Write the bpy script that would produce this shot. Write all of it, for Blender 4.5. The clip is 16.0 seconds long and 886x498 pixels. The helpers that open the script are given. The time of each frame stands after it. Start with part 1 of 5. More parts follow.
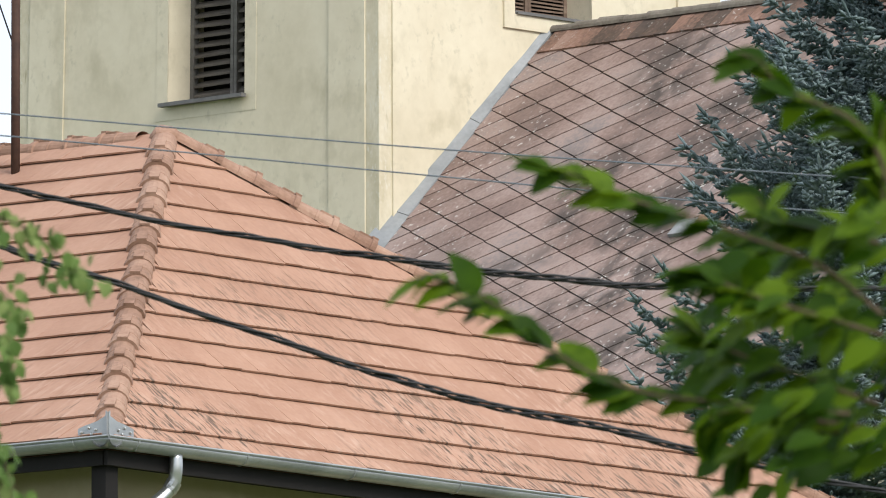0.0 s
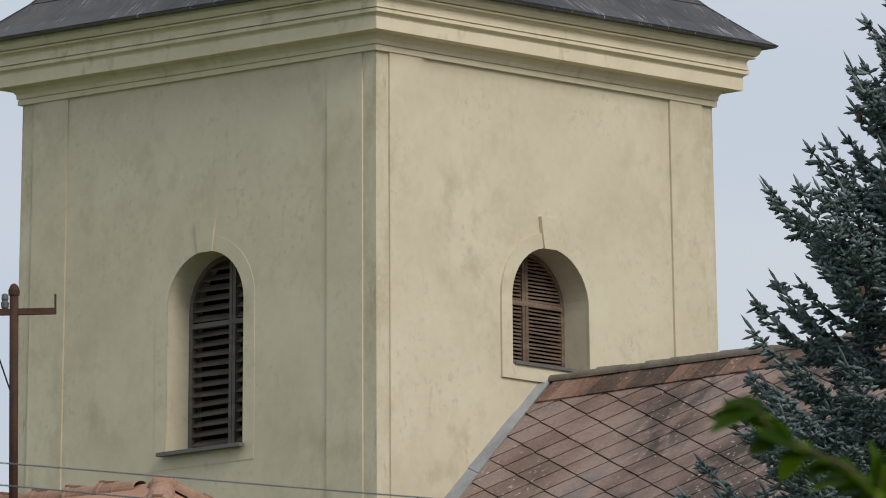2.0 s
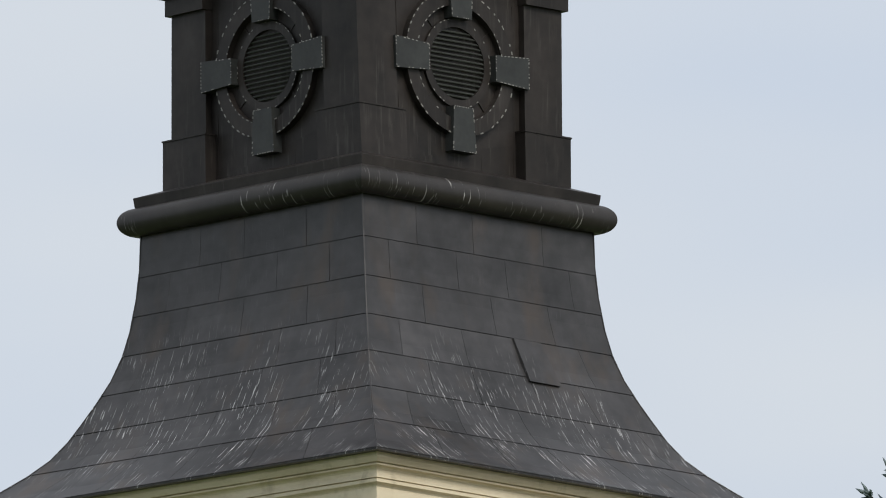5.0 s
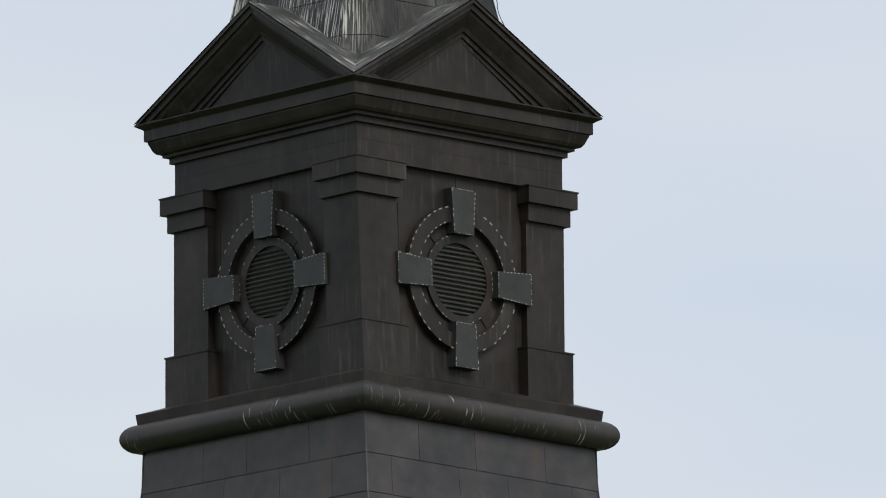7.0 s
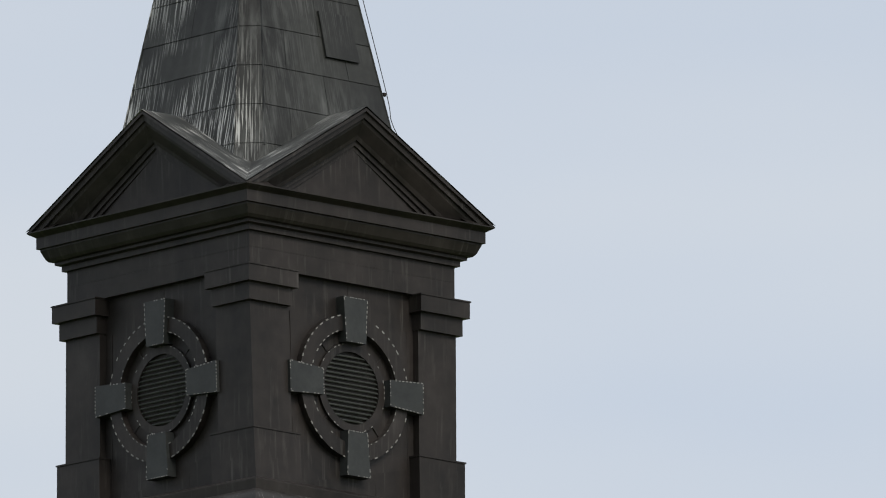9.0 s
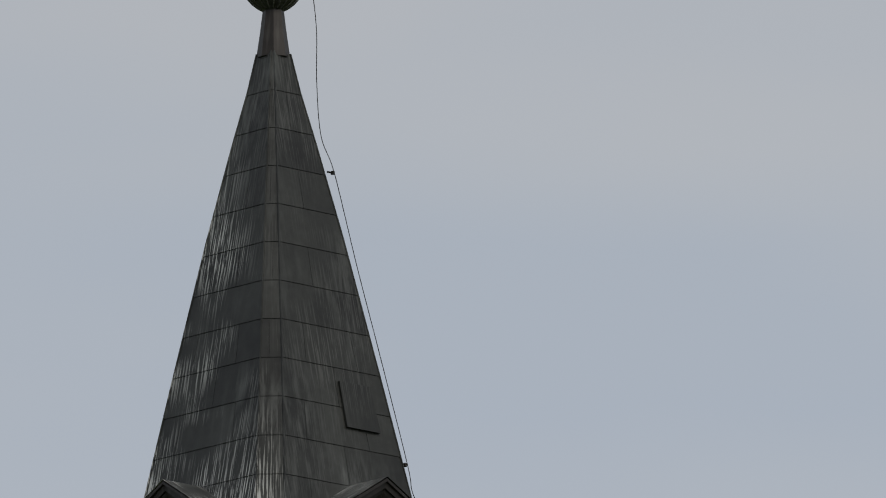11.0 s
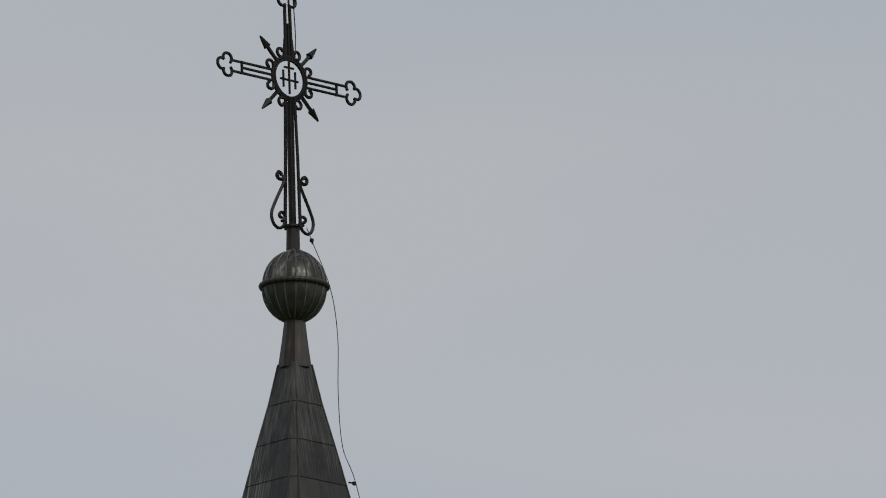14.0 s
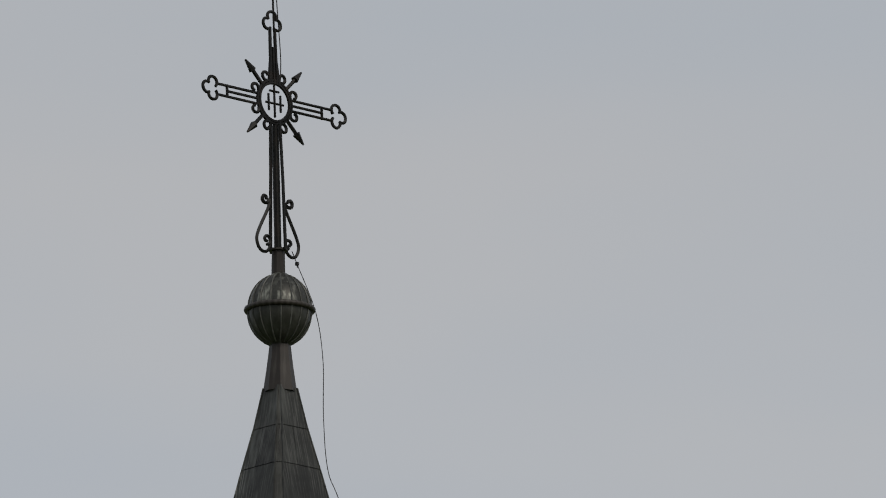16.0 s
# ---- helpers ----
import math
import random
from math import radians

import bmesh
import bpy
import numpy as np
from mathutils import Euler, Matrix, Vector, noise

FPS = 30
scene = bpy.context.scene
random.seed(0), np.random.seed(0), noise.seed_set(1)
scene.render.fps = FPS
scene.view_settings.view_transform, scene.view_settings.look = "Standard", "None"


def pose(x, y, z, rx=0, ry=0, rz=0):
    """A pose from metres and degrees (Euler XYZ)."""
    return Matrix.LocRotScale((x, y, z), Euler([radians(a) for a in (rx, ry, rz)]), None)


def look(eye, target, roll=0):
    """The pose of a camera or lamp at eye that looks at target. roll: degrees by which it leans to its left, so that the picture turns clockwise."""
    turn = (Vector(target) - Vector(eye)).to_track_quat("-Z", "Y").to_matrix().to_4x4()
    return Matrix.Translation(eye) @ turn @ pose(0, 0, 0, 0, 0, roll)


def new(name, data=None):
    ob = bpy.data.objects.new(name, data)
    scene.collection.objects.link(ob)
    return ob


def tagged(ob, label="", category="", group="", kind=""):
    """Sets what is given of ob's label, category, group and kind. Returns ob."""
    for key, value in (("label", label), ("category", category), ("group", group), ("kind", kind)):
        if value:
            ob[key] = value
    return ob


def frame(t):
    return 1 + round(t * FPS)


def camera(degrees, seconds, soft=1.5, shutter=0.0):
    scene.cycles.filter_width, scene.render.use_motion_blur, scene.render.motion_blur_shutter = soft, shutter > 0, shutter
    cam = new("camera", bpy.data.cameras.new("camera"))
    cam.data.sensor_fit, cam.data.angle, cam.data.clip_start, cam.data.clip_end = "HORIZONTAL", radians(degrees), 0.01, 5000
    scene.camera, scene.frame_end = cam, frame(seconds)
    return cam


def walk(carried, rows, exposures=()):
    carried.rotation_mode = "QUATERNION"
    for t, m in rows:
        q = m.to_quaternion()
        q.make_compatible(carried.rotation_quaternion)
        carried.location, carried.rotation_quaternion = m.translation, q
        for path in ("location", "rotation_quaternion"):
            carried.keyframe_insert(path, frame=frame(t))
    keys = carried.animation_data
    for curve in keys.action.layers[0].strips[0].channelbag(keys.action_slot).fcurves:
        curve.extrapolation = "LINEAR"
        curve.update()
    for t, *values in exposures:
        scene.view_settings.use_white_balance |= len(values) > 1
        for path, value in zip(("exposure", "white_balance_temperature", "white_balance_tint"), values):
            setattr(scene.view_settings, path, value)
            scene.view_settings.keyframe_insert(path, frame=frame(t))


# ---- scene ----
cam = camera(3.5924, 16.0, 1.0)
EYE = (-124.431, -118.762, 0.0)
TURNS = [
    (0.0, 97.1971, 0.1771, -46.6089),
    (0.5, 97.4465, 0.1760, -46.6751),
    (1.0, 97.8795, 0.2874, -46.6578),
    (1.5, 98.2181, 0.1867, -46.6601),
    (2.0, 98.6150, 0.1483, -46.6211),
    (2.5, 98.8297, 0.1620, -46.6101),
    (3.0, 99.0550, 0.1498, -46.6120),
    (3.5, 99.4518, 0.1751, -46.6148),
    (4.0, 99.9134, 0.1068, -46.6235),
    (4.5, 100.2266, 0.1841, -46.6089),
    (4.7, 100.3549, 0.2047, -46.6091),
    (6.8, 101.2911, 0.2419, -46.5931),
    (7.0, 101.4001, 0.3088, -46.5803),
    (7.5, 101.5959, 0.2815, -46.6047),
    (8.0, 101.6941, 0.2513, -46.6368),
    (8.5, 101.7263, 0.2503, -46.9023),
    (9.0, 101.8388, 0.2023, -47.0483),
    (9.5, 102.1338, 0.2022, -47.1096),
    (10.0, 102.6217, 0.2667, -47.1102),
    (10.2, 102.7890, 0.2259, -47.0881),
    (12.3, 103.8733, 0.2006, -46.8831),
    (12.5, 103.9171, 0.1925, -46.8853),
    (13.0, 104.1309, 0.2138, -46.8748),
    (13.5, 104.3557, 0.2875, -46.8551),
    (14.0, 104.6001, 0.1710, -46.8788),
    (14.5, 104.7242, 0.1981, -46.9114),
    (15.0, 104.7222, 0.1982, -46.8969),
    (15.5, 104.7279, 0.2061, -46.9211),
    (16.0, 104.6951, 0.1897, -46.9357),
]
EXPOSURES = [(0.0, 0.92, 6220, 10), (0.7, 0.72, 6220, 10), (1.5, 0.29, 6300, 10), (2.5, -0.02, 6500, 10), (3.3, -0.02, 6500, 10), (4.0, 0.1, 6500, 10), (4.7, 0.18, 6500, 10), (6.8, 0.27, 6500, 10), (7.5, 0.2, 6500, 10),
             (9.0, 0.16, 6500, 10), (10.2, -0.1, 6500, 10), (12.3, -0.64, 6500, 10), (13.5, -0.40, 6500, 10), (14.0, -0.37, 6560, 10), (16.0, -0.37, 6680, 10)]
cam.data.dof.use_dof, cam.data.dof.focus_distance, cam.data.dof.aperture_fstop = True, 130.0, 40.0
walk(cam, [(t, pose(*EYE, rx, ry, rz)) for t, rx, ry, rz in TURNS], EXPOSURES)

# ---- world and sun: a bright, thinly overcast day ----
SUN_AZ, SUN_EL = radians(-103), radians(40)          # direction towards the sun, from +x
world = bpy.data.worlds.new("overcast")
scene.world = world
world.use_nodes = True
wn, wl = world.node_tree.nodes, world.node_tree.links
wn.clear()
w_out, w_bg = wn.new("ShaderNodeOutputWorld"), wn.new("ShaderNodeBackground")
w_sky = wn.new("ShaderNodeTexSky")
w_sky.sky_type, w_sky.sun_disc = "NISHITA", False
w_sky.sun_elevation, w_sky.sun_rotation = SUN_EL, radians(90) - SUN_AZ
w_sky.air_density, w_sky.dust_density = 1.2, 3.0
w_co, w_map = wn.new("ShaderNodeTexCoord"), wn.new("ShaderNodeMapping")
w_map.inputs["Scale"].default_value = (6, 6, 22)
w_noise = wn.new("ShaderNodeTexNoise")
w_noise.inputs["Scale"].default_value, w_noise.inputs["Detail"].default_value, w_noise.inputs["Roughness"].default_value = 1.6, 3.0, 0.45
w_ramp = wn.new("ShaderNodeValToRGB")
w_ramp.color_ramp.elements[0].position, w_ramp.color_ramp.elements[1].position = 0.36, 0.64
w_ramp.color_ramp.elements[0].color, w_ramp.color_ramp.elements[1].color = (5.5, 6.05, 6.95, 1), (6.2, 6.55, 7.05, 1)
w_mix = wn.new("ShaderNodeMix")
w_mix.data_type = "RGBA"
w_mix.inputs["Factor"].default_value = 0.85
wl.new(w_co.outputs["Generated"], w_map.inputs["Vector"])
wl.new(w_map.outputs["Vector"], w_noise.inputs["Vector"])
wl.new(w_noise.outputs["Fac"], w_ramp.inputs["Fac"])
wl.new(w_sky.outputs["Color"], w_mix.inputs["A"])
w_sep, w_rng, w_grey = wn.new("ShaderNodeSeparateXYZ"), wn.new("ShaderNodeMapRange"), wn.new("ShaderNodeMix")
w_grey.data_type = "RGBA"
w_rng.inputs["From Min"].default_value, w_rng.inputs["From Max"].default_value = 0.21, 0.26     # greyer cloud higher up
w_ramp2 = wn.new("ShaderNodeValToRGB")
w_ramp2.color_ramp.elements[0].position, w_ramp2.color_ramp.elements[1].position = 0.36, 0.64
w_ramp2.color_ramp.elements[0].color, w_ramp2.color_ramp.elements[1].color = (5.65, 6.05, 6.6, 1), (6.25, 6.35, 6.6, 1)
wl.new(w_noise.outputs["Fac"], w_ramp2.inputs["Fac"])
wl.new(w_ramp2.outputs["Color"], w_grey.inputs["B"])
wl.new(w_co.outputs["Generated"], w_sep.inputs["Vector"])
wl.new(w_sep.outputs["Z"], w_rng.inputs["Value"])
wl.new(w_rng.outputs["Result"], w_grey.inputs["Factor"])
wl.new(w_ramp.outputs["Color"], w_grey.inputs["A"])
wl.new(w_grey.outputs["Result"], w_mix.inputs["B"])
wl.new(w_mix.outputs["Result"], w_bg.inputs["Color"])
w_bg.inputs["Strength"].default_value = 0.1
wl.new(w_bg.outputs["Background"], w_out.inputs["Surface"])

sun = new("sun", bpy.data.lights.new("sun", "SUN"))
sun.data.energy, sun.data.angle, sun.data.color = 1.8, radians(26), (1.0, 0.94, 0.85)
sun.matrix_basis = look((0, 0, 60), (-math.cos(SUN_AZ) * math.cos(SUN_EL), -math.sin(SUN_AZ) * math.cos(SUN_EL), 60 - math.sin(SUN_EL)))


# ---- materials ----
def material(name, colors, scale=3.0, stretch=(1, 1, 1), rough=0.8, metal=0.0, fine=40.0, fine_mix=0.25, bump=0.2, bump_size=0.01,
             island=0.0, obj_random=0.0, spec=0.3, streak=None, spots=None, wall=False, mask=None):
    """Two-scale noise over a colour ramp; streak and spots: (colour, scale vector, low, high, patch scale) of a second layer."""
    m = bpy.data.materials.new(name)
    m.use_nodes = True
    nt = m.node_tree
    n, l = nt.nodes, nt.links
    p = n["Principled BSDF"]
    p.inputs["Roughness"].default_value, p.inputs["Metallic"].default_value = rough, metal
    p.inputs["Specular IOR Level"].default_value = spec
    co = n.new("ShaderNodeNewGeometry")

    def noise_at(vec, sc, detail=4.0, ro=0.55):
        mp = n.new("ShaderNodeMapping")
        mp.inputs["Scale"].default_value = vec
        t = n.new("ShaderNodeTexNoise")
        t.inputs["Scale"].default_value, t.inputs["Detail"].default_value, t.inputs["Roughness"].default_value = sc, detail, ro
        l.new(co.outputs["Position"], mp.inputs["Vector"])
        l.new(mp.outputs["Vector"], t.inputs["Vector"])
        return t.outputs["Fac"]

    big = noise_at(stretch, scale)
    small = noise_at((1, 1, 1), fine, 3.0)
    mixv = n.new("ShaderNodeMix")
    mixv.inputs["Factor"].default_value = fine_mix
    l.new(big, mixv.inputs["A"])
    l.new(small, mixv.inputs["B"])
    value = mixv.outputs["Result"]
    extra = None
    if island:
        geo = n.new("ShaderNodeNewGeometry")
        extra, amount = geo.outputs["Random Per Island"], island
    if obj_random:
        info = n.new("ShaderNodeObjectInfo")
        extra, amount = info.outputs["Random"], obj_random
    if extra:
        sh = n.new("ShaderNodeMath")
        sh.operation = "SUBTRACT"
        sh.inputs[1].default_value = 0.5
        l.new(extra, sh.inputs[0])
        ma = n.new("ShaderNodeMath")
        ma.operation = "MULTIPLY_ADD"
        ma.inputs[1].default_value = amount
        l.new(sh.outputs[0], ma.inputs[0])
        l.new(value, ma.inputs[2])
        value = ma.outputs[0]
    ramp = n.new("ShaderNodeValToRGB")
    els = ramp.color_ramp.elements
    k = len(colors)
    els[0].position, els[1].position = 0.3, 0.7
    for i in range(1, k - 1):
        els.new(0.3 + 0.4 * i / (k - 1))
    for e, c in zip(els, colors):
        e.color = (*c, 1)
    l.new(value, ramp.inputs["Fac"])
    col = ramp.outputs["Color"]
    for layer in (streak, spots):
        if not layer:
            continue
        c, vec, lo, hi, patch = layer
        if wall and layer is streak:          # runs down the fall line of whichever face it lies on
            side_v, unit, along, sep, join = n.new("ShaderNodeVectorMath"), n.new("ShaderNodeVectorMath"), n.new("ShaderNodeVectorMath"), n.new("ShaderNodeSeparateXYZ"), n.new("ShaderNodeCombineXYZ")
            side_v.operation, unit.operation, along.operation = "CROSS_PRODUCT", "NORMALIZE", "DOT_PRODUCT"
            side_v.inputs[1].default_value = (0, 0, 1)
            l.new(co.outputs["True Normal"], side_v.inputs[0])
            l.new(side_v.outputs["Vector"], unit.inputs[0])
            l.new(unit.outputs["Vector"], along.inputs[0])
            l.new(co.outputs["Position"], along.inputs[1])
            l.new(co.outputs["Position"], sep.inputs["Vector"])
            l.new(along.outputs["Value"], join.inputs["X"])
            l.new(sep.outputs["Z"], join.inputs["Z"])
            mp_s, t_s = n.new("ShaderNodeMapping"), n.new("ShaderNodeTexNoise")
            mp_s.inputs["Scale"].default_value = vec
            t_s.inputs["Scale"].default_value, t_s.inputs["Detail"].default_value, t_s.inputs["Roughness"].default_value = 1.0, 3.0, 0.6
            l.new(join.outputs["Vector"], mp_s.inputs["Vector"])
            l.new(mp_s.outputs["Vector"], t_s.inputs["Vector"])
            f = t_s.outputs["Fac"]
        else:
            f = noise_at(vec, 1.0, 3.0, 0.6)
        rr = n.new("ShaderNodeMapRange")
        rr.inputs["From Min"].default_value, rr.inputs["From Max"].default_value = lo, hi
        l.new(f, rr.inputs["Value"])
        pf = noise_at((1, 1, 1), patch, 2.0)
        pr = n.new("ShaderNodeMapRange")
        pr.inputs["From Min"].default_value, pr.inputs["From Max"].default_value = 0.42, 0.6
        l.new(pf, pr.inputs["Value"])
        mu = n.new("ShaderNodeMath")
        mu.operation = "MULTIPLY"
        l.new(rr.outputs["Result"], mu.inputs[0])
        l.new(pr.outputs["Result"], mu.inputs[1])
        amount_s = mu.outputs[0]
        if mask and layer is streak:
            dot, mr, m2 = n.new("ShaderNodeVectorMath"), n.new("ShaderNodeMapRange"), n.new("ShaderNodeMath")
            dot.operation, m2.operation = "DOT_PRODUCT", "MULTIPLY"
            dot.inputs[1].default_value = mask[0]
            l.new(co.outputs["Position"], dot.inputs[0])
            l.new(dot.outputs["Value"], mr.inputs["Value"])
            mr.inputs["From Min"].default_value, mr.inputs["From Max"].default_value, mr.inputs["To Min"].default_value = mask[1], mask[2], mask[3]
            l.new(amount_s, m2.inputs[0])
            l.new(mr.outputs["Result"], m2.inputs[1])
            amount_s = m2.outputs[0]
        mx = n.new("ShaderNodeMix")
        mx.data_type = "RGBA"
        l.new(amount_s, mx.inputs["Factor"])
        l.new(col, mx.inputs["A"])
        mx.inputs["B"].default_value = (*c, 1)
        col = mx.outputs["Result"]
    l.new(col, p.inputs["Base Color"])
    if bump:
        b = n.new("ShaderNodeBump")
        b.inputs["Strength"].default_value, b.inputs["Distance"].default_value = bump, bump_size
        l.new(mixv.outputs["Result"], b.inputs["Height"])
        l.new(b.outputs["Normal"], p.inputs["Normal"])
    return m


def leaf_material(name, colors, through_amount=0.35, island=0.0, obj=0.0):
    m = material(name, colors, scale=8, rough=0.6, fine=60, bump=0.0, island=island, obj_random=obj, spec=0.2)
    n, l = m.node_tree.nodes, m.node_tree.links
    p = n["Principled BSDF"]
    tr = n.new("ShaderNodeBsdfTranslucent")
    mix = n.new("ShaderNodeMixShader")
    mix.inputs["Fac"].default_value = through_amount
    l.new(p.inputs["Base Color"].links[0].from_socket, tr.inputs["Color"])
    l.new(p.outputs["BSDF"], mix.inputs[1])
    l.new(tr.outputs["BSDF"], mix.inputs[2])
    l.new(mix.outputs["Shader"], n["Material Output"].inputs["Surface"])
    return m


PLASTER = material("cream_plaster", [(0.535, 0.478, 0.35), (0.605, 0.545, 0.41), (0.655, 0.60, 0.46)], scale=0.8, rough=0.92, fine=7, fine_mix=0.3, bump=0.25, bump_size=0.012,
                   streak=((0.475, 0.425, 0.305), (3.2, 3.2, 2.4), 0.48, 0.74, 0.6), spots=((0.49, 0.445, 0.33), (11, 11, 9), 0.55, 0.74, 0.9))
WORN_PLASTER = material("stained_corner_plaster", [(0.45, 0.40, 0.275), (0.56, 0.505, 0.375), (0.64, 0.59, 0.47)], scale=3.2, stretch=(1, 1, 0.45), rough=0.95, fine=14, fine_mix=0.25, bump=0.3, bump_size=0.012,
                        streak=((0.38, 0.335, 0.225), (16, 16, 3.0), 0.56, 0.72, 1.1), spots=((0.60, 0.57, 0.48), (20, 20, 9), 0.56, 0.68, 1.4))
TRIM = material("cream_trim_plaster", [(0.63, 0.555, 0.40), (0.70, 0.625, 0.465), (0.745, 0.675, 0.515)], scale=1.2, rough=0.9, fine=11, bump=0.15, bump_size=0.006,
                streak=((0.45, 0.395, 0.27), (5, 5, 3), 0.55, 0.8, 0.9))
GREY_SHEET = material("grey_painted_sheet_metal", [(0.010, 0.0098, 0.010), (0.024, 0.0236, 0.025), (0.040, 0.039, 0.0415), (0.060, 0.058, 0.061)], scale=1.0, rough=0.42, fine=5, fine_mix=0.35, bump=0.1, bump_size=0.008,
                      obj_random=0.10, spec=0.5, streak=((0.60, 0.61, 0.62), (40, 3.0, 3.4), 0.60, 0.635, 1.3), spots=((0.06, 0.043, 0.03), (2, 2, 0.8), 0.5, 0.8, 0.8),
                      wall=True, mask=((-0.05, 0.05, -1.0), -30.7, -29.3, 0.02))
DARK_SHEET = material("dark_brown_sheet_metal", [(0.0055, 0.0049, 0.0047), (0.0150, 0.0128, 0.0116), (0.0250, 0.0210, 0.0190), (0.0370, 0.0322, 0.0300)], scale=1.2, stretch=(1, 1, 0.5), rough=0.5, fine=5, fine_mix=0.35, bump=0.12, bump_size=0.008,
                      spec=0.3, streak=((0.085, 0.08, 0.073), (15, 2, 1.2), 0.54, 0.85, 0.9), wall=True)
ROLL_SHEET = material("streaked_dark_sheet_metal", [(0.0136, 0.0123, 0.0115), (0.0221, 0.0195, 0.0179), (0.0340, 0.0306, 0.0281)], scale=1.3, rough=0.45, fine=8, bump=0.1, bump_size=0.008,
                      spec=0.45, streak=((0.36, 0.36, 0.35), (28, 3, 3), 0.60, 0.68, 1.2), wall=True)
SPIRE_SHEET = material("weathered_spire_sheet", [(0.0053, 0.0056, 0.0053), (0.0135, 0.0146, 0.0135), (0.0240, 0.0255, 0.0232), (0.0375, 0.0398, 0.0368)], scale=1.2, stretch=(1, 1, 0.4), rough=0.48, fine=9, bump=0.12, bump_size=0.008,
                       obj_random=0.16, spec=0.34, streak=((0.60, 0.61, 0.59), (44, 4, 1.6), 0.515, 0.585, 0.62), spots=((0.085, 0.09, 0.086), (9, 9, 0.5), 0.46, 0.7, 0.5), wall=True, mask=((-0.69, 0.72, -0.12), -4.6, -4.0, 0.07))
GABLE_SHEET = material("pale_streaked_gable_sheet", [(0.02, 0.0215, 0.021), (0.04, 0.043, 0.042), (0.075, 0.08, 0.078)], scale=1.6, rough=0.5, fine=9, bump=0.12, bump_size=0.008,
                       spec=0.35, streak=((0.50, 0.51, 0.49), (48, 5, 3), 0.54, 0.62, 1.4), wall=True)
KEY_SHEET = material("blue_grey_zinc", [(0.016, 0.018, 0.018), (0.025, 0.028, 0.0275), (0.037, 0.04, 0.039)], scale=3, rough=0.5, fine=20, bump=0.05, spec=0.4)
SLAT_SHEET = material("pale_grey_green_slat_sheet", [(0.03, 0.034, 0.032), (0.048, 0.053, 0.05), (0.07, 0.076, 0.072)], scale=3, rough=0.45, fine=20, bump=0.05, spec=0.4)
SOLDER = material("pale_solder", [(0.16, 0.16, 0.152), (0.29, 0.29, 0.278)], scale=20, rough=0.6, bump=0)
IRON = material("black_wrought_iron", [(0.005, 0.005, 0.006), (0.009, 0.009, 0.009), (0.02, 0.015, 0.012)], scale=6, rough=0.55, metal=0.3, fine=40, bump=0.1)
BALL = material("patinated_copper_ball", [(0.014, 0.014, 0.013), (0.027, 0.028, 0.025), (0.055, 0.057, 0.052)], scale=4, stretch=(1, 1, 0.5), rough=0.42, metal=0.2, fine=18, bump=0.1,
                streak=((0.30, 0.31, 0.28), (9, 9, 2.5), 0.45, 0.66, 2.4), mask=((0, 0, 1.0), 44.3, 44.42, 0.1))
BALL_SEAM = material("pale_patinated_seam", [(0.03, 0.031, 0.029), (0.07, 0.072, 0.067), (0.14, 0.145, 0.135)], scale=5, rough=0.5, fine=20, bump=0.05)
LOUVRE = material("weathered_grey_brown_wood", [(0.055, 0.047, 0.038), (0.085, 0.074, 0.060), (0.125, 0.108, 0.088)], scale=2, stretch=(1, 1, 6), rough=0.85, fine=30, bump=0.3)
FRAME_WOOD = material("grey_weathered_frame_wood", [(0.085, 0.08, 0.07), (0.125, 0.117, 0.103), (0.17, 0.158, 0.14)], scale=2, stretch=(1, 1, 4), rough=0.85, fine=30, bump=0.3)
LOUVRE_RED = material("bleached_red_brown_wood", [(0.085, 0.055, 0.04), (0.16, 0.112, 0.082), (0.25, 0.19, 0.145)], scale=2, stretch=(1, 1, 5), rough=0.85, fine=26, bump=0.3)
# near-black colour that paints the darkness behind the louvres
INTERIOR_SHADE = material("painted_interior_shade", [(0.008, 0.007, 0.006), (0.012, 0.011, 0.01)], scale=2, rough=0.9, bump=0)
ZINC = material("grey_zinc_flashing", [(0.18, 0.19, 0.195), (0.25, 0.26, 0.265), (0.32, 0.33, 0.335)], scale=1.5, rough=0.55, metal=0.2, fine=20, bump=0.08)
SILL = material("dull_lead_sill", [(0.10, 0.098, 0.095), (0.16, 0.155, 0.15)], scale=5, rough=0.6, fine=30, bump=0.1)
GUTTER = material("galvanised_gutter", [(0.27, 0.28, 0.285), (0.36, 0.37, 0.375), (0.45, 0.46, 0.465)], scale=2, rough=0.42, metal=0.55, fine=25, bump=0.05)
CHROME = material("bright_galvanised_pipe", [(0.45, 0.46, 0.46), (0.6, 0.61, 0.61)], scale=4, rough=0.3, metal=0.9, fine=25, bump=0.03)
SLATE_TONES = [(0.14, 0.10, 0.088), (0.215, 0.15, 0.128), (0.30, 0.225, 0.198), (0.20, 0.168, 0.16)]
SLATE_MASK = ((0.0, -1.0, 0.15), 6.9, 9.4, 0.08)
SLATE_STAIN = ((0.075, 0.06, 0.053), (2.2, 2.6, 1.6), 0.36, 0.56, 0.7)
SLATE_LICHEN = ((0.50, 0.47, 0.44), (15, 15, 15), 0.625, 0.67, 0.7)
SLATE = material("pink_grey_fibre_slate", SLATE_TONES, scale=0.8, rough=0.9, fine=20, fine_mix=0.3, bump=0.35, bump_size=0.008, obj_random=0.15, streak=SLATE_STAIN, mask=SLATE_MASK, spots=SLATE_LICHEN)
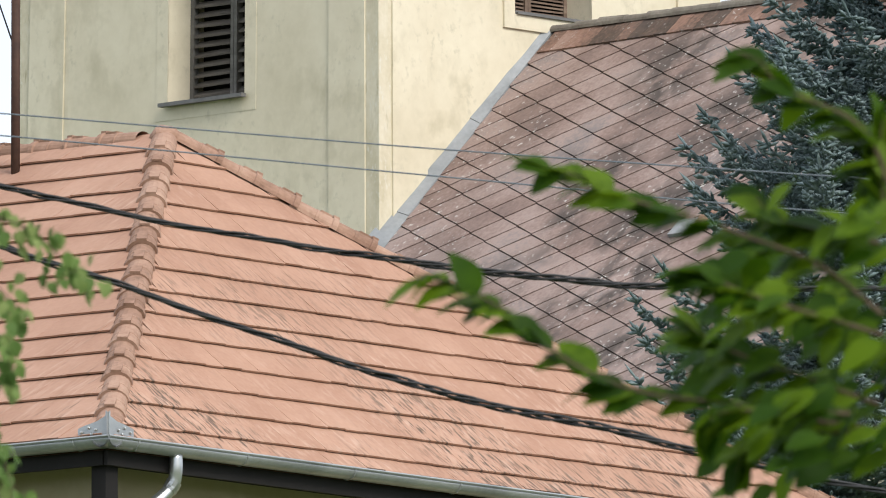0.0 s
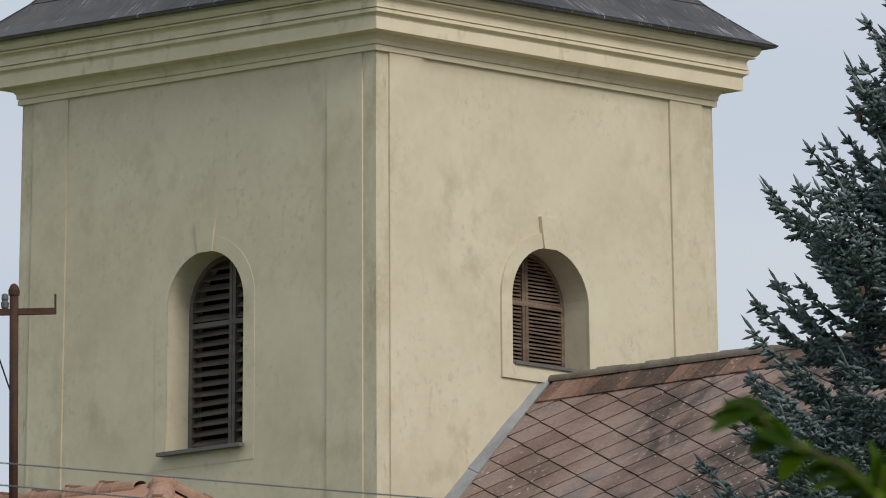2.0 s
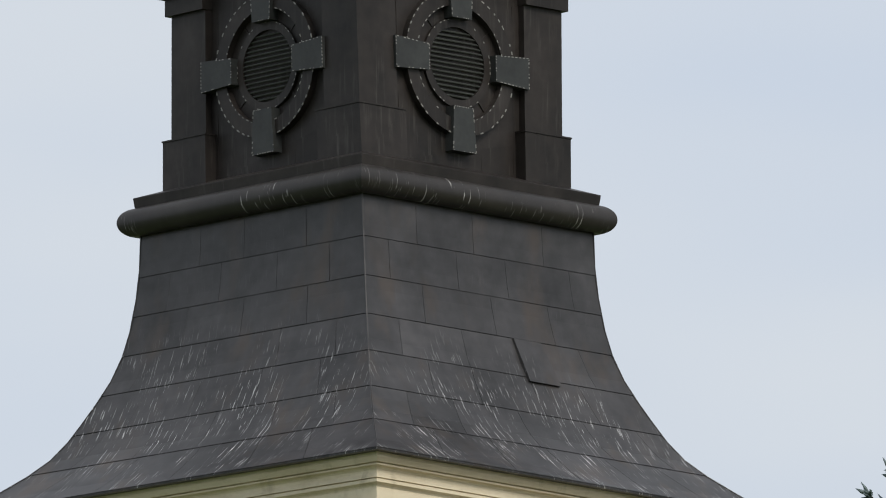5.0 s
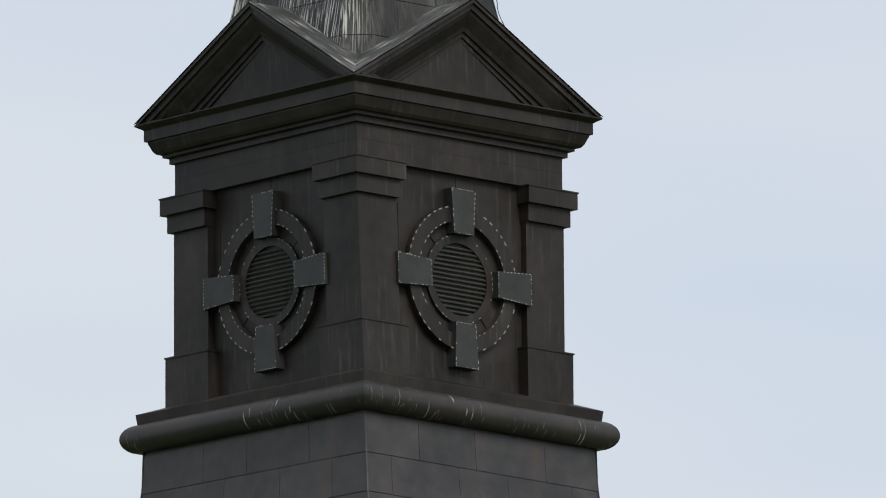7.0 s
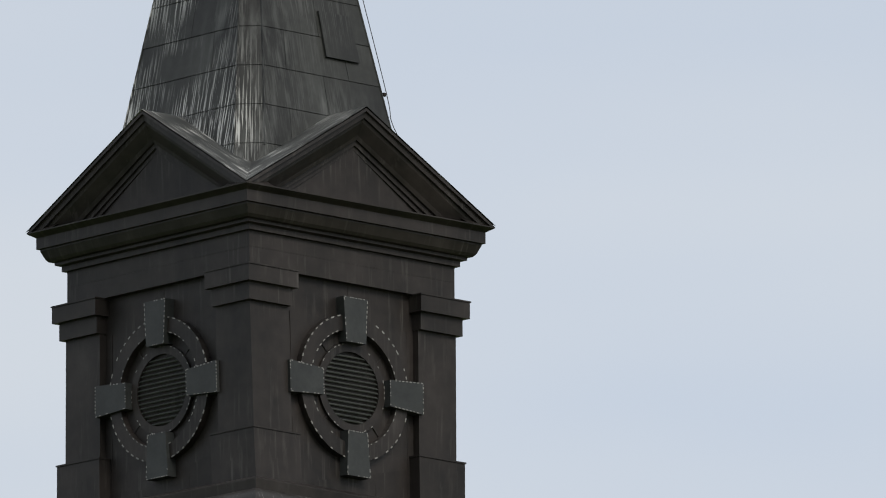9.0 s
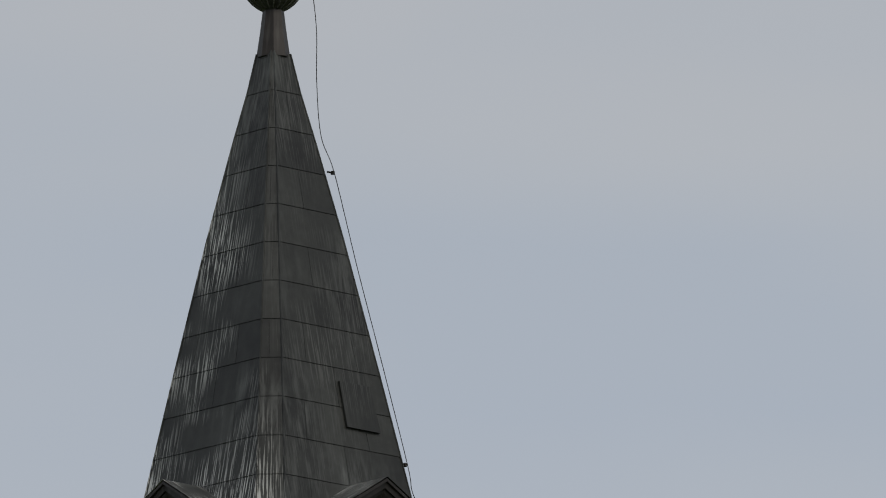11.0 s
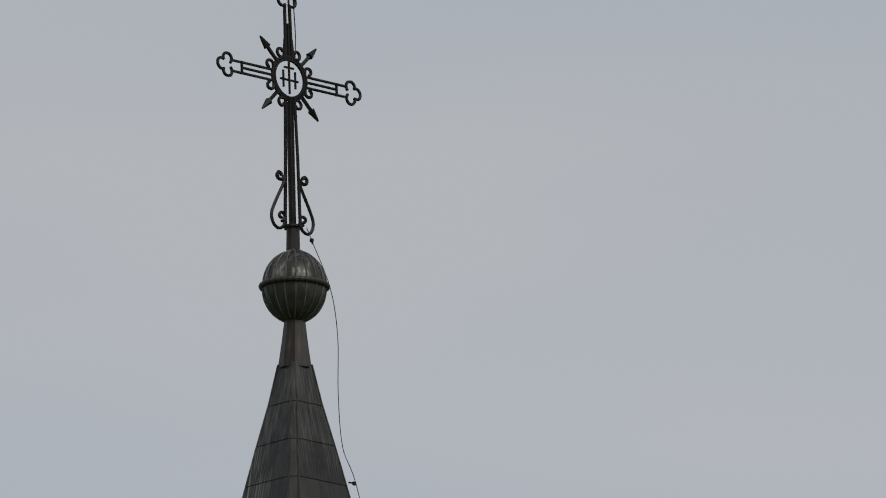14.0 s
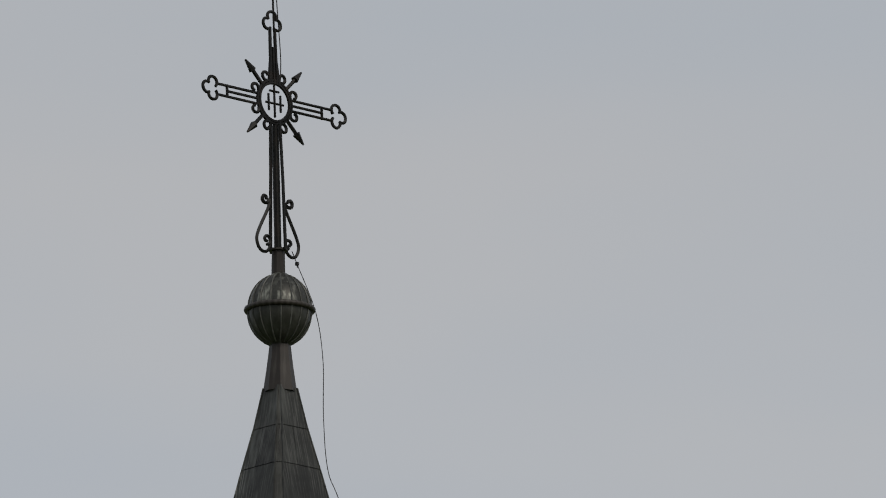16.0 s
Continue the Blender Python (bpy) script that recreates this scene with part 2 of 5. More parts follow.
SLATE_REST = material("pink_grey_fibre_slate_rest", SLATE_TONES, scale=0.8, rough=0.9, fine=20, fine_mix=0.3, bump=0.35, bump_size=0.008, island=0.15, streak=SLATE_STAIN, mask=SLATE_MASK, spots=SLATE_LICHEN)
SLATE_TOP = material("brown_lichened_slate", [(0.045, 0.035, 0.03), (0.10, 0.068, 0.052), (0.23, 0.135, 0.10), (0.30, 0.20, 0.16)], scale=0.8, rough=0.9, fine=20, fine_mix=0.3, bump=0.4, bump_size=0.008, obj_random=0.2, streak=SLATE_STAIN, mask=SLATE_MASK, spots=SLATE_LICHEN)
SLATE_GAP = material("dark_roof_joint", [(0.035, 0.022, 0.018), (0.06, 0.038, 0.03)], scale=4, rough=0.95, bump=0)
RIDGE = material("lichen_ridge_mortar", [(0.09, 0.075, 0.06), (0.17, 0.15, 0.125), (0.26, 0.235, 0.20)], scale=3, rough=0.95, fine=25, bump=0.5, bump_size=0.02)
CLAY_TONES = [(0.29, 0.158, 0.105), (0.348, 0.20, 0.136), (0.405, 0.244, 0.171)]
CLAY = material("salmon_clay_tile", CLAY_TONES, scale=1.0, rough=0.85, fine=24, fine_mix=0.3, bump=0.2, bump_size=0.005,
                obj_random=0.1, streak=((0.12, 0.08, 0.057), (32, 5, 6), 0.50, 0.60, 0.5), mask=((0, 0.0, -1), -13.9, -12.7, 0.12), spots=((0.45, 0.30, 0.225), (22, 6, 7), 0.52, 0.75, 0.7))
CLAY_REST = material("salmon_clay_tile_rest", CLAY_TONES, scale=1.0, rough=0.85, fine=24, fine_mix=0.3, bump=0.2, bump_size=0.005,
                     island=0.1, streak=((0.12, 0.08, 0.057), (32, 5, 6), 0.50, 0.60, 0.5), mask=((0, 0.0, -1), -13.9, -12.7, 0.12), spots=((0.45, 0.30, 0.225), (22, 6, 7), 0.52, 0.75, 0.7))
CLAY_SIDE = material("salmon_clay_tile_side", CLAY_TONES, scale=1.0, rough=0.85, fine=24, fine_mix=0.3, bump=0.2, bump_size=0.005,
                     island=0.1, streak=((0.17, 0.115, 0.08), (2.6, 19, 3), 0.59, 0.72, 0.35), spots=((0.45, 0.30, 0.225), (3, 20, 4), 0.52, 0.75, 0.7))
CAP = material("brown_clay_ridge_tile", [(0.20, 0.115, 0.078), (0.29, 0.175, 0.122), (0.37, 0.24, 0.175)], scale=4, rough=0.85, fine=22, fine_mix=0.4, bump=0.3, bump_size=0.01, obj_random=0.25,
               spots=((0.16, 0.10, 0.07), (12, 12, 12), 0.58, 0.72, 1.5))
# roof base below the tiles, coloured dark for the shade beneath their lips
TILE_UNDERSHADE = material("shade_dark_tile_underlay", [(0.06, 0.029, 0.018), (0.13, 0.066, 0.04)], scale=6, rough=0.95, bump=0)
WALL = material("ochre_house_render", [(0.36, 0.30, 0.19), (0.44, 0.37, 0.25)], scale=1.0, rough=0.92, fine=12, bump=0.2)
# dark wood, taken nearer black so its colour includes the eaves' shadow
BOARD = material("dark_board_with_eave_shade", [(0.007, 0.006, 0.0055), (0.013, 0.011, 0.010)], scale=3, rough=0.8, fine=20, bump=0.1)
RUST = material("rust_brown_pipe", [(0.035, 0.018, 0.013), (0.06, 0.03, 0.02), (0.085, 0.042, 0.028)], scale=5, rough=0.75, fine=25, bump=0.2)
CABLE = material("black_cable_sheath", [(0.012, 0.012, 0.013), (0.026, 0.026, 0.027)], scale=9, rough=0.5, bump=0)
WIRE = material("blue_grey_wire", [(0.09, 0.11, 0.13), (0.14, 0.16, 0.18)], scale=9, rough=0.5, bump=0)
NEEDLES = leaf_material("blue_spruce_needles", [(0.08, 0.115, 0.112), (0.145, 0.195, 0.196), (0.24, 0.30, 0.302)], 0.15, island=0.35)
BARK = material("spruce_bark", [(0.05, 0.037, 0.028), (0.10, 0.075, 0.055)], scale=5, rough=0.95, fine=25, bump=0.4)
LEAF = leaf_material("fresh_green_leaf", [(0.024, 0.064, 0.002), (0.052, 0.110, 0.003), (0.118, 0.20, 0.006)], 0.5, obj=0.6)
BIRCH = leaf_material("birch_leaf", [(0.09, 0.155, 0.035), (0.155, 0.235, 0.06), (0.24, 0.30, 0.10)], 0.4, obj=0.6)
TWIG = material("brown_twig", [(0.06, 0.04, 0.025), (0.11, 0.08, 0.05)], scale=9, rough=0.9, bump=0.2)
CONE = material("brown_cone", [(0.07, 0.04, 0.022), (0.12, 0.07, 0.04)], scale=9, rough=0.9, bump=0.2)
GRASS = material("meadow_ground", [(0.045, 0.07, 0.022), (0.08, 0.11, 0.035), (0.12, 0.12, 0.06)], scale=0.15, rough=0.95, fine=3, bump=0.3, bump_size=0.05)


# ---- mesh helpers ----
def thing(name, base, label, category, group=""):
    ob = new(name)
    ob.location = base
    return tagged(ob, label, category, group)


def part(name, bm, mat, parent, label="", kind="", smooth=False):
    me = bpy.data.meshes.new(name)
    bm.normal_update()
    bm.to_mesh(me)
    bm.free()
    return piece(name, me, mat, parent, label, kind, smooth)


def piece(name, me, mat, parent, label="", kind="", smooth=False, m=None):
    if mat and not me.materials:
        me.materials.append(mat)
    if smooth:
        for f in me.polygons:
            f.use_smooth = True
    ob = new(name, me)
    if parent is not None:
        ob.parent = parent
        if parent.type == "EMPTY":
            ob.matrix_parent_inverse = Matrix.Translation(-parent.location)
    if m is not None:
        ob.matrix_basis = m
    return tagged(ob, label=label, kind=kind)


def hexa(bm, p):
    """A solid of eight corners: four below, four above, both counter-clockwise from outside."""
    v = [bm.verts.new(q) for q in p]
    for f in ((3, 2, 1, 0), (4, 5, 6, 7), (0, 1, 5, 4), (1, 2, 6, 5), (2, 3, 7, 6), (3, 0, 4, 7)):
        bm.faces.new([v[i] for i in f])
    return v


def box(bm, x0, x1, y0, y1, z0, z1, m=None):
    p = [(x0, y0, z0), (x1, y0, z0), (x1, y1, z0), (x0, y1, z0), (x0, y0, z1), (x1, y0, z1), (x1, y1, z1), (x0, y1, z1)]
    return hexa(bm, [m @ Vector(q) for q in p] if m else p)


def slab(bm, poly, fn, d0, d1):
    """A plane outline (u, z) given thickness between two depths; fn maps (u, depth, z) to space."""
    a = [bm.verts.new(fn(u, d0, z)) for u, z in poly]
    b = [bm.verts.new(fn(u, d1, z)) for u, z in poly]
    bm.faces.new(b)
    bm.faces.new(a[::-1])
    for i in range(len(poly)):
        j = (i + 1) % len(poly)
        bm.faces.new((a[i], a[j], b[j], b[i]))


def band(bm, outer, inner, fn, d0, d1, closed=False):
    """One strip between two lines of equal length, given thickness."""
    n = len(outer)
    v = [[bm.verts.new(fn(u, d, z)) for u, z in line] for line, d in ((outer, d1), (inner, d1), (inner, d0), (outer, d0))]
    for i in range(n if closed else n - 1):
        j = (i + 1) % n
        for a, b in ((0, 1), (1, 2), (2, 3), (3, 0)):
            bm.faces.new((v[a][i], v[b][i], v[b][j], v[a][j]))
    if not closed:
        for i in (0, n - 1):
            bm.faces.new([v[k][i] for k in range(4)])
    bmesh.ops.recalc_face_normals(bm, faces=bm.faces[:])


def square_sweep(bm, profile, yaw=lambda z: 0.0, cap=True, close=False):
    """Square rings (half width, z), joined from ring to ring."""
    rings = []
    for h, z in profile:
        c, s = math.cos(yaw(z)), math.sin(yaw(z))
        rings.append([bm.verts.new((c * x * h - s * y * h, s * x * h + c * y * h, z)) for x, y in ((-1, -1), (1, -1), (1, 1), (-1, 1))])
    for a, b in zip(rings, rings[1:]):
        for i in range(4):
            bm.faces.new((a[i], a[(i + 1) % 4], b[(i + 1) % 4], b[i]))
    if cap:
        bm.faces.new(rings[0][::-1])
        bm.faces.new(rings[-1])


def lathe(bm, profile, at, n=24):
    rings = []
    for r, z in profile:
        rings.append([bm.verts.new((at[0] + r * math.cos(2 * math.pi * i / n), at[1] + r * math.sin(2 * math.pi * i / n), z)) for i in range(n)])
    for a, b in zip(rings, rings[1:]):
        for i in range(n):
            bm.faces.new((a[i], a[(i + 1) % n], b[(i + 1) % n], b[i]))
    bm.faces.new(rings[0][::-1])
    bm.faces.new(rings[-1])


def tube(bm, pts, r, n=6, r2=None, flat=1.0):
    """A tube along points, tapering from r to r2."""
    pts = [Vector(p) for p in pts]
    rings = []
    up = None
    for i, p in enumerate(pts):
        d = (pts[min(i + 1, len(pts) - 1)] - pts[max(i - 1, 0)]).normalized()
        if up is None:
            up = Vector((0, 0, 1)) if abs(d.z) < 0.9 else Vector((1, 0, 0))
        a = d.cross(up).normalized()
        b = a.cross(d).normalized()
        up = b
        rr = r if r2 is None else r + (r2 - r) * i / (len(pts) - 1)
        rings.append([bm.verts.new(p + rr * (math.cos(2 * math.pi * k / n) * a + flat * math.sin(2 * math.pi * k / n) * b)) for k in range(n)])
    for a, b in zip(rings, rings[1:]):
        for k in range(n):
            bm.faces.new((a[k], a[(k + 1) % n], b[(k + 1) % n], b[k]))
    bm.faces.new(rings[0][::-1])
    bm.faces.new(rings[-1])


def smooth_line(pts, steps=6):
    """Catmull-Rom points through a few supports."""
    p = [Vector(q) for q in pts]
    p = [2 * p[0] - p[1]] + p + [2 * p[-1] - p[-2]]
    out = []
    for i in range(1, len(p) - 2):
        for k in range(steps):
            t = k / steps
            out.append(0.5 * (2 * p[i] + (p[i + 1] - p[i - 1]) * t + (2 * p[i - 1] - 5 * p[i] + 4 * p[i + 1] - p[i + 2]) * t * t + (3 * p[i] - p[i - 1] - 3 * p[i + 1] + p[i + 2]) * t ** 3))
    return out + [p[-2]]


def interp(z, table):
    for (z0, v0), (z1, v1) in zip(table, table[1:]):
        if z <= z1:
            return v0 + (v1 - v0) * (z - z0) / (z1 - z0)
    return table[-1][1]


# ---- ground: rises from the street to the church hill and reaches the horizon ----
VIEW = Vector((0.7234, 0.6905, 0))
CHURCH_GROUND, HOUSE_GROUND = 12.4, 8.0


def ground_z(x, y):
    s = (Vector((x, y, 0)) - Vector((*EYE[:2], 0))).dot(VIEW)
    return interp(s, [(-4000, -1.6), (4, -1.6), (85, 7.6), (118, 8.2), (150, 12.4), (5000, 12.4)]) if s > -4000 else -1.6


bm = bmesh.new()
steps = [-2500, -800, -200, -60, -20, 0, 4, 15, 30, 45, 60, 75, 85, 95, 105, 118, 130, 140, 150, 165, 180, 220, 400, 900, 2600]
sides = [-2500, -600, -150, -60, -25, -10, 0, 10, 25, 60, 150, 600, 2500]
side = Vector((0.6905, -0.7234, 0))
grid = [[bm.verts.new((q := Vector((*EYE[:2], 0)) + VIEW * s + side * w).to_tuple()[:2] + (ground_z(q.x, q.y),)) for w in sides] for s in steps]
for a, b in zip(grid, grid[1:]):
    for i in range(len(sides) - 1):
        bm.faces.new((a[i], a[i + 1], b[i + 1], b[i]))
part("ground", bm, GRASS, None, "green meadow and yards rising to the church hill", "structure", True)

# ---- church tower ----
WALL_TOP, BATTER = 27.84, 0.0155
tower = thing("church_tower", (0, 0, CHURCH_GROUND), "cream plastered church tower with a dark sheet-metal spire", "tower")


def face_right(u, d, z):
    k = 3.0 + BATTER * (WALL_TOP - z)
    return (u * k / 3.0, -(k + d), z)


def face_left(u, d, z):
    k = 3.0 + BATTER * (WALL_TOP - z)
    return (-(k + d), -u * k / 3.0, z)


def face_back(u, d, z):
    x, y, z = face_right(u, d, z)
    return (-x, -y, z)


def face_far(u, d, z):
    x, y, z = face_left(u, d, z)
    return (-x, -y, z)


def arch(cu, half, spring, n=20, r=None):
    r = r or half
    return [(cu - r * math.cos(math.pi * i / n), spring + r * math.sin(math.pi * i / n)) for i in range(n + 1)]


RIGHT_WIN = dict(cu=0.0, half=0.675, sill=24.29, spring=25.07, foot=24.08)
LEFT_WIN = dict(cu=0.175, half=0.64, sill=23.27, spring=25.05, foot=23.06)


def wall_face(bm, fn, win, top):
    bottom = CHURCH_GROUND - 0.3
    zs = [bottom, win["sill"], win["spring"], top]
    a, b = win["cu"] - win["half"], win["cu"] + win["half"]
    line = arch(win["cu"], win["half"], win["spring"])
    polys = [[(-3, bottom), (3, bottom), (3, win["sill"]), (-3, win["sill"])], [(-3, win["sill"]), (a, win["sill"]), (a, win["spring"]), (-3, win["spring"])],
             [(b, win["sill"]), (3, win["sill"]), (3, win["spring"]), (b, win["spring"])], [(-3, win["spring"]), (a, win["spring"]), (a, top), (-3, top)],
             [(b, win["spring"]), (3, win["spring"]), (3, top), (b, top)]]
    for p, q in zip(line, line[1:]):
        polys.append([p, q, (q[0], top), (p[0], top)])
    for poly in polys:
        bm.faces.new([bm.verts.new(fn(u, 0, z)) for u, z in poly])
    loop = [(a, win["sill"])] + line + [(b, win["sill"])]
    for p, q in zip(loop, loop[1:] + loop[:1]):
        bm.faces.new([bm.verts.new(fn(u, d, z)) for (u, z), d in ((p, 0), (p, -0.62), (q, -0.62), (q, 0))])


bm = bmesh.new()
wall_face(bm, face_right, RIGHT_WIN, 28.0)
wall_face(bm, face_left, LEFT_WIN, 28.0)
for fn in (face_back, face_far):
    bm.faces.new([bm.verts.new(fn(u, 0, z)) for u, z in ((-3, CHURCH_GROUND - 0.3), (3, CHURCH_GROUND - 0.3), (3, 28.0), (-3, 28.0))])
bmesh.ops.remove_doubles(bm, verts=bm.verts[:], dist=0.0005)
part("wall", bm, PLASTER, tower, "cream plastered masonry")
# solid core inside the windows; its near-black colour stands for the unlit belfry
bm = bmesh.new()
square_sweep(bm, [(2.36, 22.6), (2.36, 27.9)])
part("inner_wall", bm, INTERIOR_SHADE, tower, "near-black core standing in for the unlit belfry")

for fn in (face_right, face_left, face_back, face_far):
    for u0, u1 in ((-2.79, -2.205), (2.205, 2.79)):
        bm = bmesh.new()
        slab(bm, [(u0, CHURCH_GROUND), (u1, CHURCH_GROUND), (u1, 27.842), (u0, 27.842)], fn, -0.02, 0.032 if fn in (face_right, face_back) else 0.022)
        part("pilaster", bm, PLASTER, tower)
    for u0, u1 in ((-3.004, -2.79), (2.79, 3.004)):
        bm = bmesh.new()
        slab(bm, [(u0, CHURCH_GROUND), (u1, CHURCH_GROUND), (u1, 27.842), (u0, 27.842)], fn, -0.02, 0.004)
        part("corner_strip", bm, WORN_PLASTER, tower, "weathered ochre-stained corner plaster")

bm = bmesh.new()
CORNICE = [(2.98, 0), (3.05, 0), (3.05, .062), (3.035, .064), (3.035, .072), (3.06, .074), (3.065, .125), (3.075, .14), (3.10, .178), (3.115, .2), (3.28, .204), (3.28, .345), (3.272, .358), (3.283, .38), (3.31, .396),
           (3.335, .404), (3.335, .444), (3.30, .446), (3.30, .458), (3.335, .46), (3.325, .50), (3.312, .53), (3.312, .56), (3.33, .585), (3.365, .598), (3.39, .6), (3.395, .618), (3.36, .62), (3.36, .632), (3.405, .634),
           (3.425, .665), (3.44, .70), (3.44, .765), (3.0, .775)]
square_sweep(bm, [(h, WALL_TOP + dz) for h, dz in CORNICE])
part("cornice", bm, TRIM, tower, "stepped cream cornice moulding")


def louvred_window(fn, win, slats_low, slats_up, mat, mat_f, sign, bar, post):
    """Architrave, keystone, sill, and a wooden louvre of two leaves set back in the opening."""
    cu, half, sill, spring, foot = win["cu"], win["half"], win["sill"], win["spring"], win["foot"]
    bm = bmesh.new()
    w = half + 0.185
    inner = [(cu - half, sill - 0.03)] + arch(cu, half, spring) + [(cu + half, sill - 0.03)]
    outer = [(cu - w, foot)] + arch(cu, half, spring, r=w) + [(cu + w, foot)]
    band(bm, outer, inner, fn, -0.01, 0.03 if sign < 0 else 0.006, True)
    win_ob = part("louvred_window", bm, PLASTER, tower, "arched plaster surround with a louvred opening")
    bm = bmesh.new()
    top = spring + half
    slab(bm, [(cu - 0.115, top - 0.015), (cu + 0.115, top - 0.015), (cu + 0.17, top + 0.375), (cu - 0.17, top + 0.375)], fn, 0.0, 0.055 if sign < 0 else 0.03)
    part("keystone", bm, PLASTER, win_ob)
    bm = bmesh.new()
    e = half + (0.05 if sign > 0 else -0.02)
    slab(bm, [(cu - e, sill - (0.05 if sign > 0 else 0.03)), (cu + e, sill - (0.05 if sign > 0 else 0.03)), (cu + e, sill - 0.004), (cu - e, sill - 0.004)], fn, 0.036, 0.12 if sign > 0 else 0.06)
    part("sill", bm, SILL, win_ob, "dull sheet-metal sill")
    bm = bmesh.new()
    e = half - 0.005
    slab(bm, [(cu - e, sill - 0.025), (cu + e, sill - 0.025), (cu + e, sill + 0.012), (cu - e, sill + 0.012)], fn, -0.4, 0.034)
    part("sill_board", bm, SILL, win_ob)
    d = -0.42
    bm = bmesh.new()
    fr = half - 0.005
    g_ = fr - 0.055
    band(bm, [(cu - fr, sill + 0.012)] + arch(cu, fr, spring, r=fr) + [(cu + fr, sill + 0.012)], [(cu - g_, sill + 0.07)] + arch(cu, fr, spring, r=g_) + [(cu + g_, sill + 0.07)], fn, d - 0.05, d + 0.04, True)
    part("frame", bm, mat_f, win_ob)
    rail = spring + bar
    cu_m = cu + post
    bm = bmesh.new()
    slab(bm, [(cu - fr + 0.05, rail - 0.03), (cu + fr - 0.05, rail - 0.03), (cu + fr - 0.05, rail + 0.03), (cu - fr + 0.05, rail + 0.03)], fn, d - 0.05, d + 0.06)
    part("transom", bm, mat_f, win_ob)
    for off in (-0.028, 0.028):
        bm = bmesh.new()
        slab(bm, [(cu_m + off - 0.024, sill + 0.06), (cu_m + off + 0.024, sill + 0.06), (cu_m + off + 0.024, top - 0.06), (cu_m + off - 0.024, top - 0.06)], fn, d - 0.05, d + 0.055)
        part("mullion", bm, mat_f, win_ob)
    tilt = 0.20 if sign > 0 else 0.18
    rng = random.Random(int(cu * 100) + 7)
    for z0, z1, count in ((sill + 0.08, rail - 0.035, slats_low), (rail + 0.035, top - 0.07, slats_up)):
        step = (z1 - z0) / count
        for i in range(count):
            z = z0 + step * (i + 0.5)
            reach = fr - 0.05 if z < spring else math.sqrt(max((fr - 0.05) ** 2 - (z - spring) ** 2, 0.0))
            for a, b in ((cu - reach, cu_m - 0.052), (cu_m + 0.052, cu + reach)):
                if b - a < 0.05:
                    continue
                bm = bmesh.new()
                w = rng.uniform(-0.006, 0.006)
                q = []
                for u, ww in ((a, w), (b, -w)):
                    q.append([(u, d - 0.055, z + step * tilt + ww), (u, d + 0.03, z - step * 0.36 + ww), (u, d + 0.03, z - step * 0.36 + 0.022 + ww), (u, d - 0.055, z + step * tilt + 0.02 + ww)])
                l0, l1 = q
                hexa(bm, [fn(*l0[0]), fn(*l1[0]), fn(*l1[1]), fn(*l0[1]), fn(*l0[3]), fn(*l1[3]), fn(*l1[2]), fn(*l0[2])])
                part("slat", bm, mat, win_ob)


louvred_window(face_left, LEFT_WIN, 12, 6, LOUVRE, FRAME_WOOD, 1, -0.20, 0.10)
louvred_window(face_right, RIGHT_WIN, 15, 12, LOUVRE_RED, LOUVRE_RED, -1, 0.03, -0.03)

# ---- skirt roof, curving up to the roll moulding ----
SKIRT = [(28.60, 3.583), (28.69, 3.44), (28.90, 3.185), (29.09, 2.96), (29.29, 2.765), (29.52, 2.61), (29.74, 2.495), (30.0, 2.365), (30.29, 2.235), (30.60, 2.135), (30.91, 2.07), (31.32, 2.015), (31.70, 1.985), (32.16, 1.975)]
TOP_YAW, LANTERN_YAW = radians(-2.57), radians(-4.57)


def skirt_yaw(z):
    return TOP_YAW * min(max((z - 28.6) / 3.6, 0.0), 1.0)


def sheeted(bm_under, fn, z0, z1, width_at, length, sheet_w, name, mat, parent, rng, lift=0.012, sub=3, drop=0.0):
    """Overlapping sheets in rows over one side; fn(u, z, lift) gives the place, width_at(z) the half width."""
    rows = max(1, round((z1 - z0) / length))
    for r in range(rows):
        a, b = z0 + (z1 - z0) * r / rows, z0 + (z1 - z0) * (r + 1) / rows
        w = (width_at(a) + width_at(b))
        cols = max(1, round(w / sheet_w))
        cuts = [0.0] + sorted(min(max((i + (0.5 if r % 2 else 0.0) + rng.uniform(-0.12, 0.12)) / cols, 0.03), 0.97) for i in range(0 if r % 2 else 1, cols)) + [1.0]
        for c0, c1 in zip(cuts, cuts[1:]):
            if c1 - c0 < 0.04:
                continue
            bm = bmesh.new()
            lo, hi = [], []
            for k in range(sub + 1):
                t = k / sub
                z = a + (b - a) * t
                z = min(max(z, a + 0.006), b - 0.004)
                wz = width_at(z)
                e0 = 0.0 if c0 == 0.0 else 0.003 / (2 * wz)
                e1 = 0.0 if c1 == 1.0 else 0.003 / (2 * wz)
                up = lift + 0.006 * (1 - t)
                for out, dd in ((lo, 0.0), (hi, up)):
                    out.append([bm.verts.new(fn((2 * (c0 + e0) - 1) * wz, z, dd)), bm.verts.new(fn((2 * (c1 - e1) - 1) * wz, z, dd))])
            for k in range(sub):
                bm.faces.new((hi[k][0], hi[k][1], hi[k + 1][1], hi[k + 1][0]))
                bm.faces.new((lo[k][0], hi[k][0], hi[k + 1][0], lo[k + 1][0]))
                bm.faces.new((lo[k][1], lo[k + 1][1], hi[k + 1][1], hi[k][1]))
            bm.faces.new((lo[0][0], lo[0][1], hi[0][1], hi[0][0]))
            bm.faces.new((lo[-1][0], hi[-1][0], hi[-1][1], lo[-1][1]))
            part(name, bm, mat, parent)


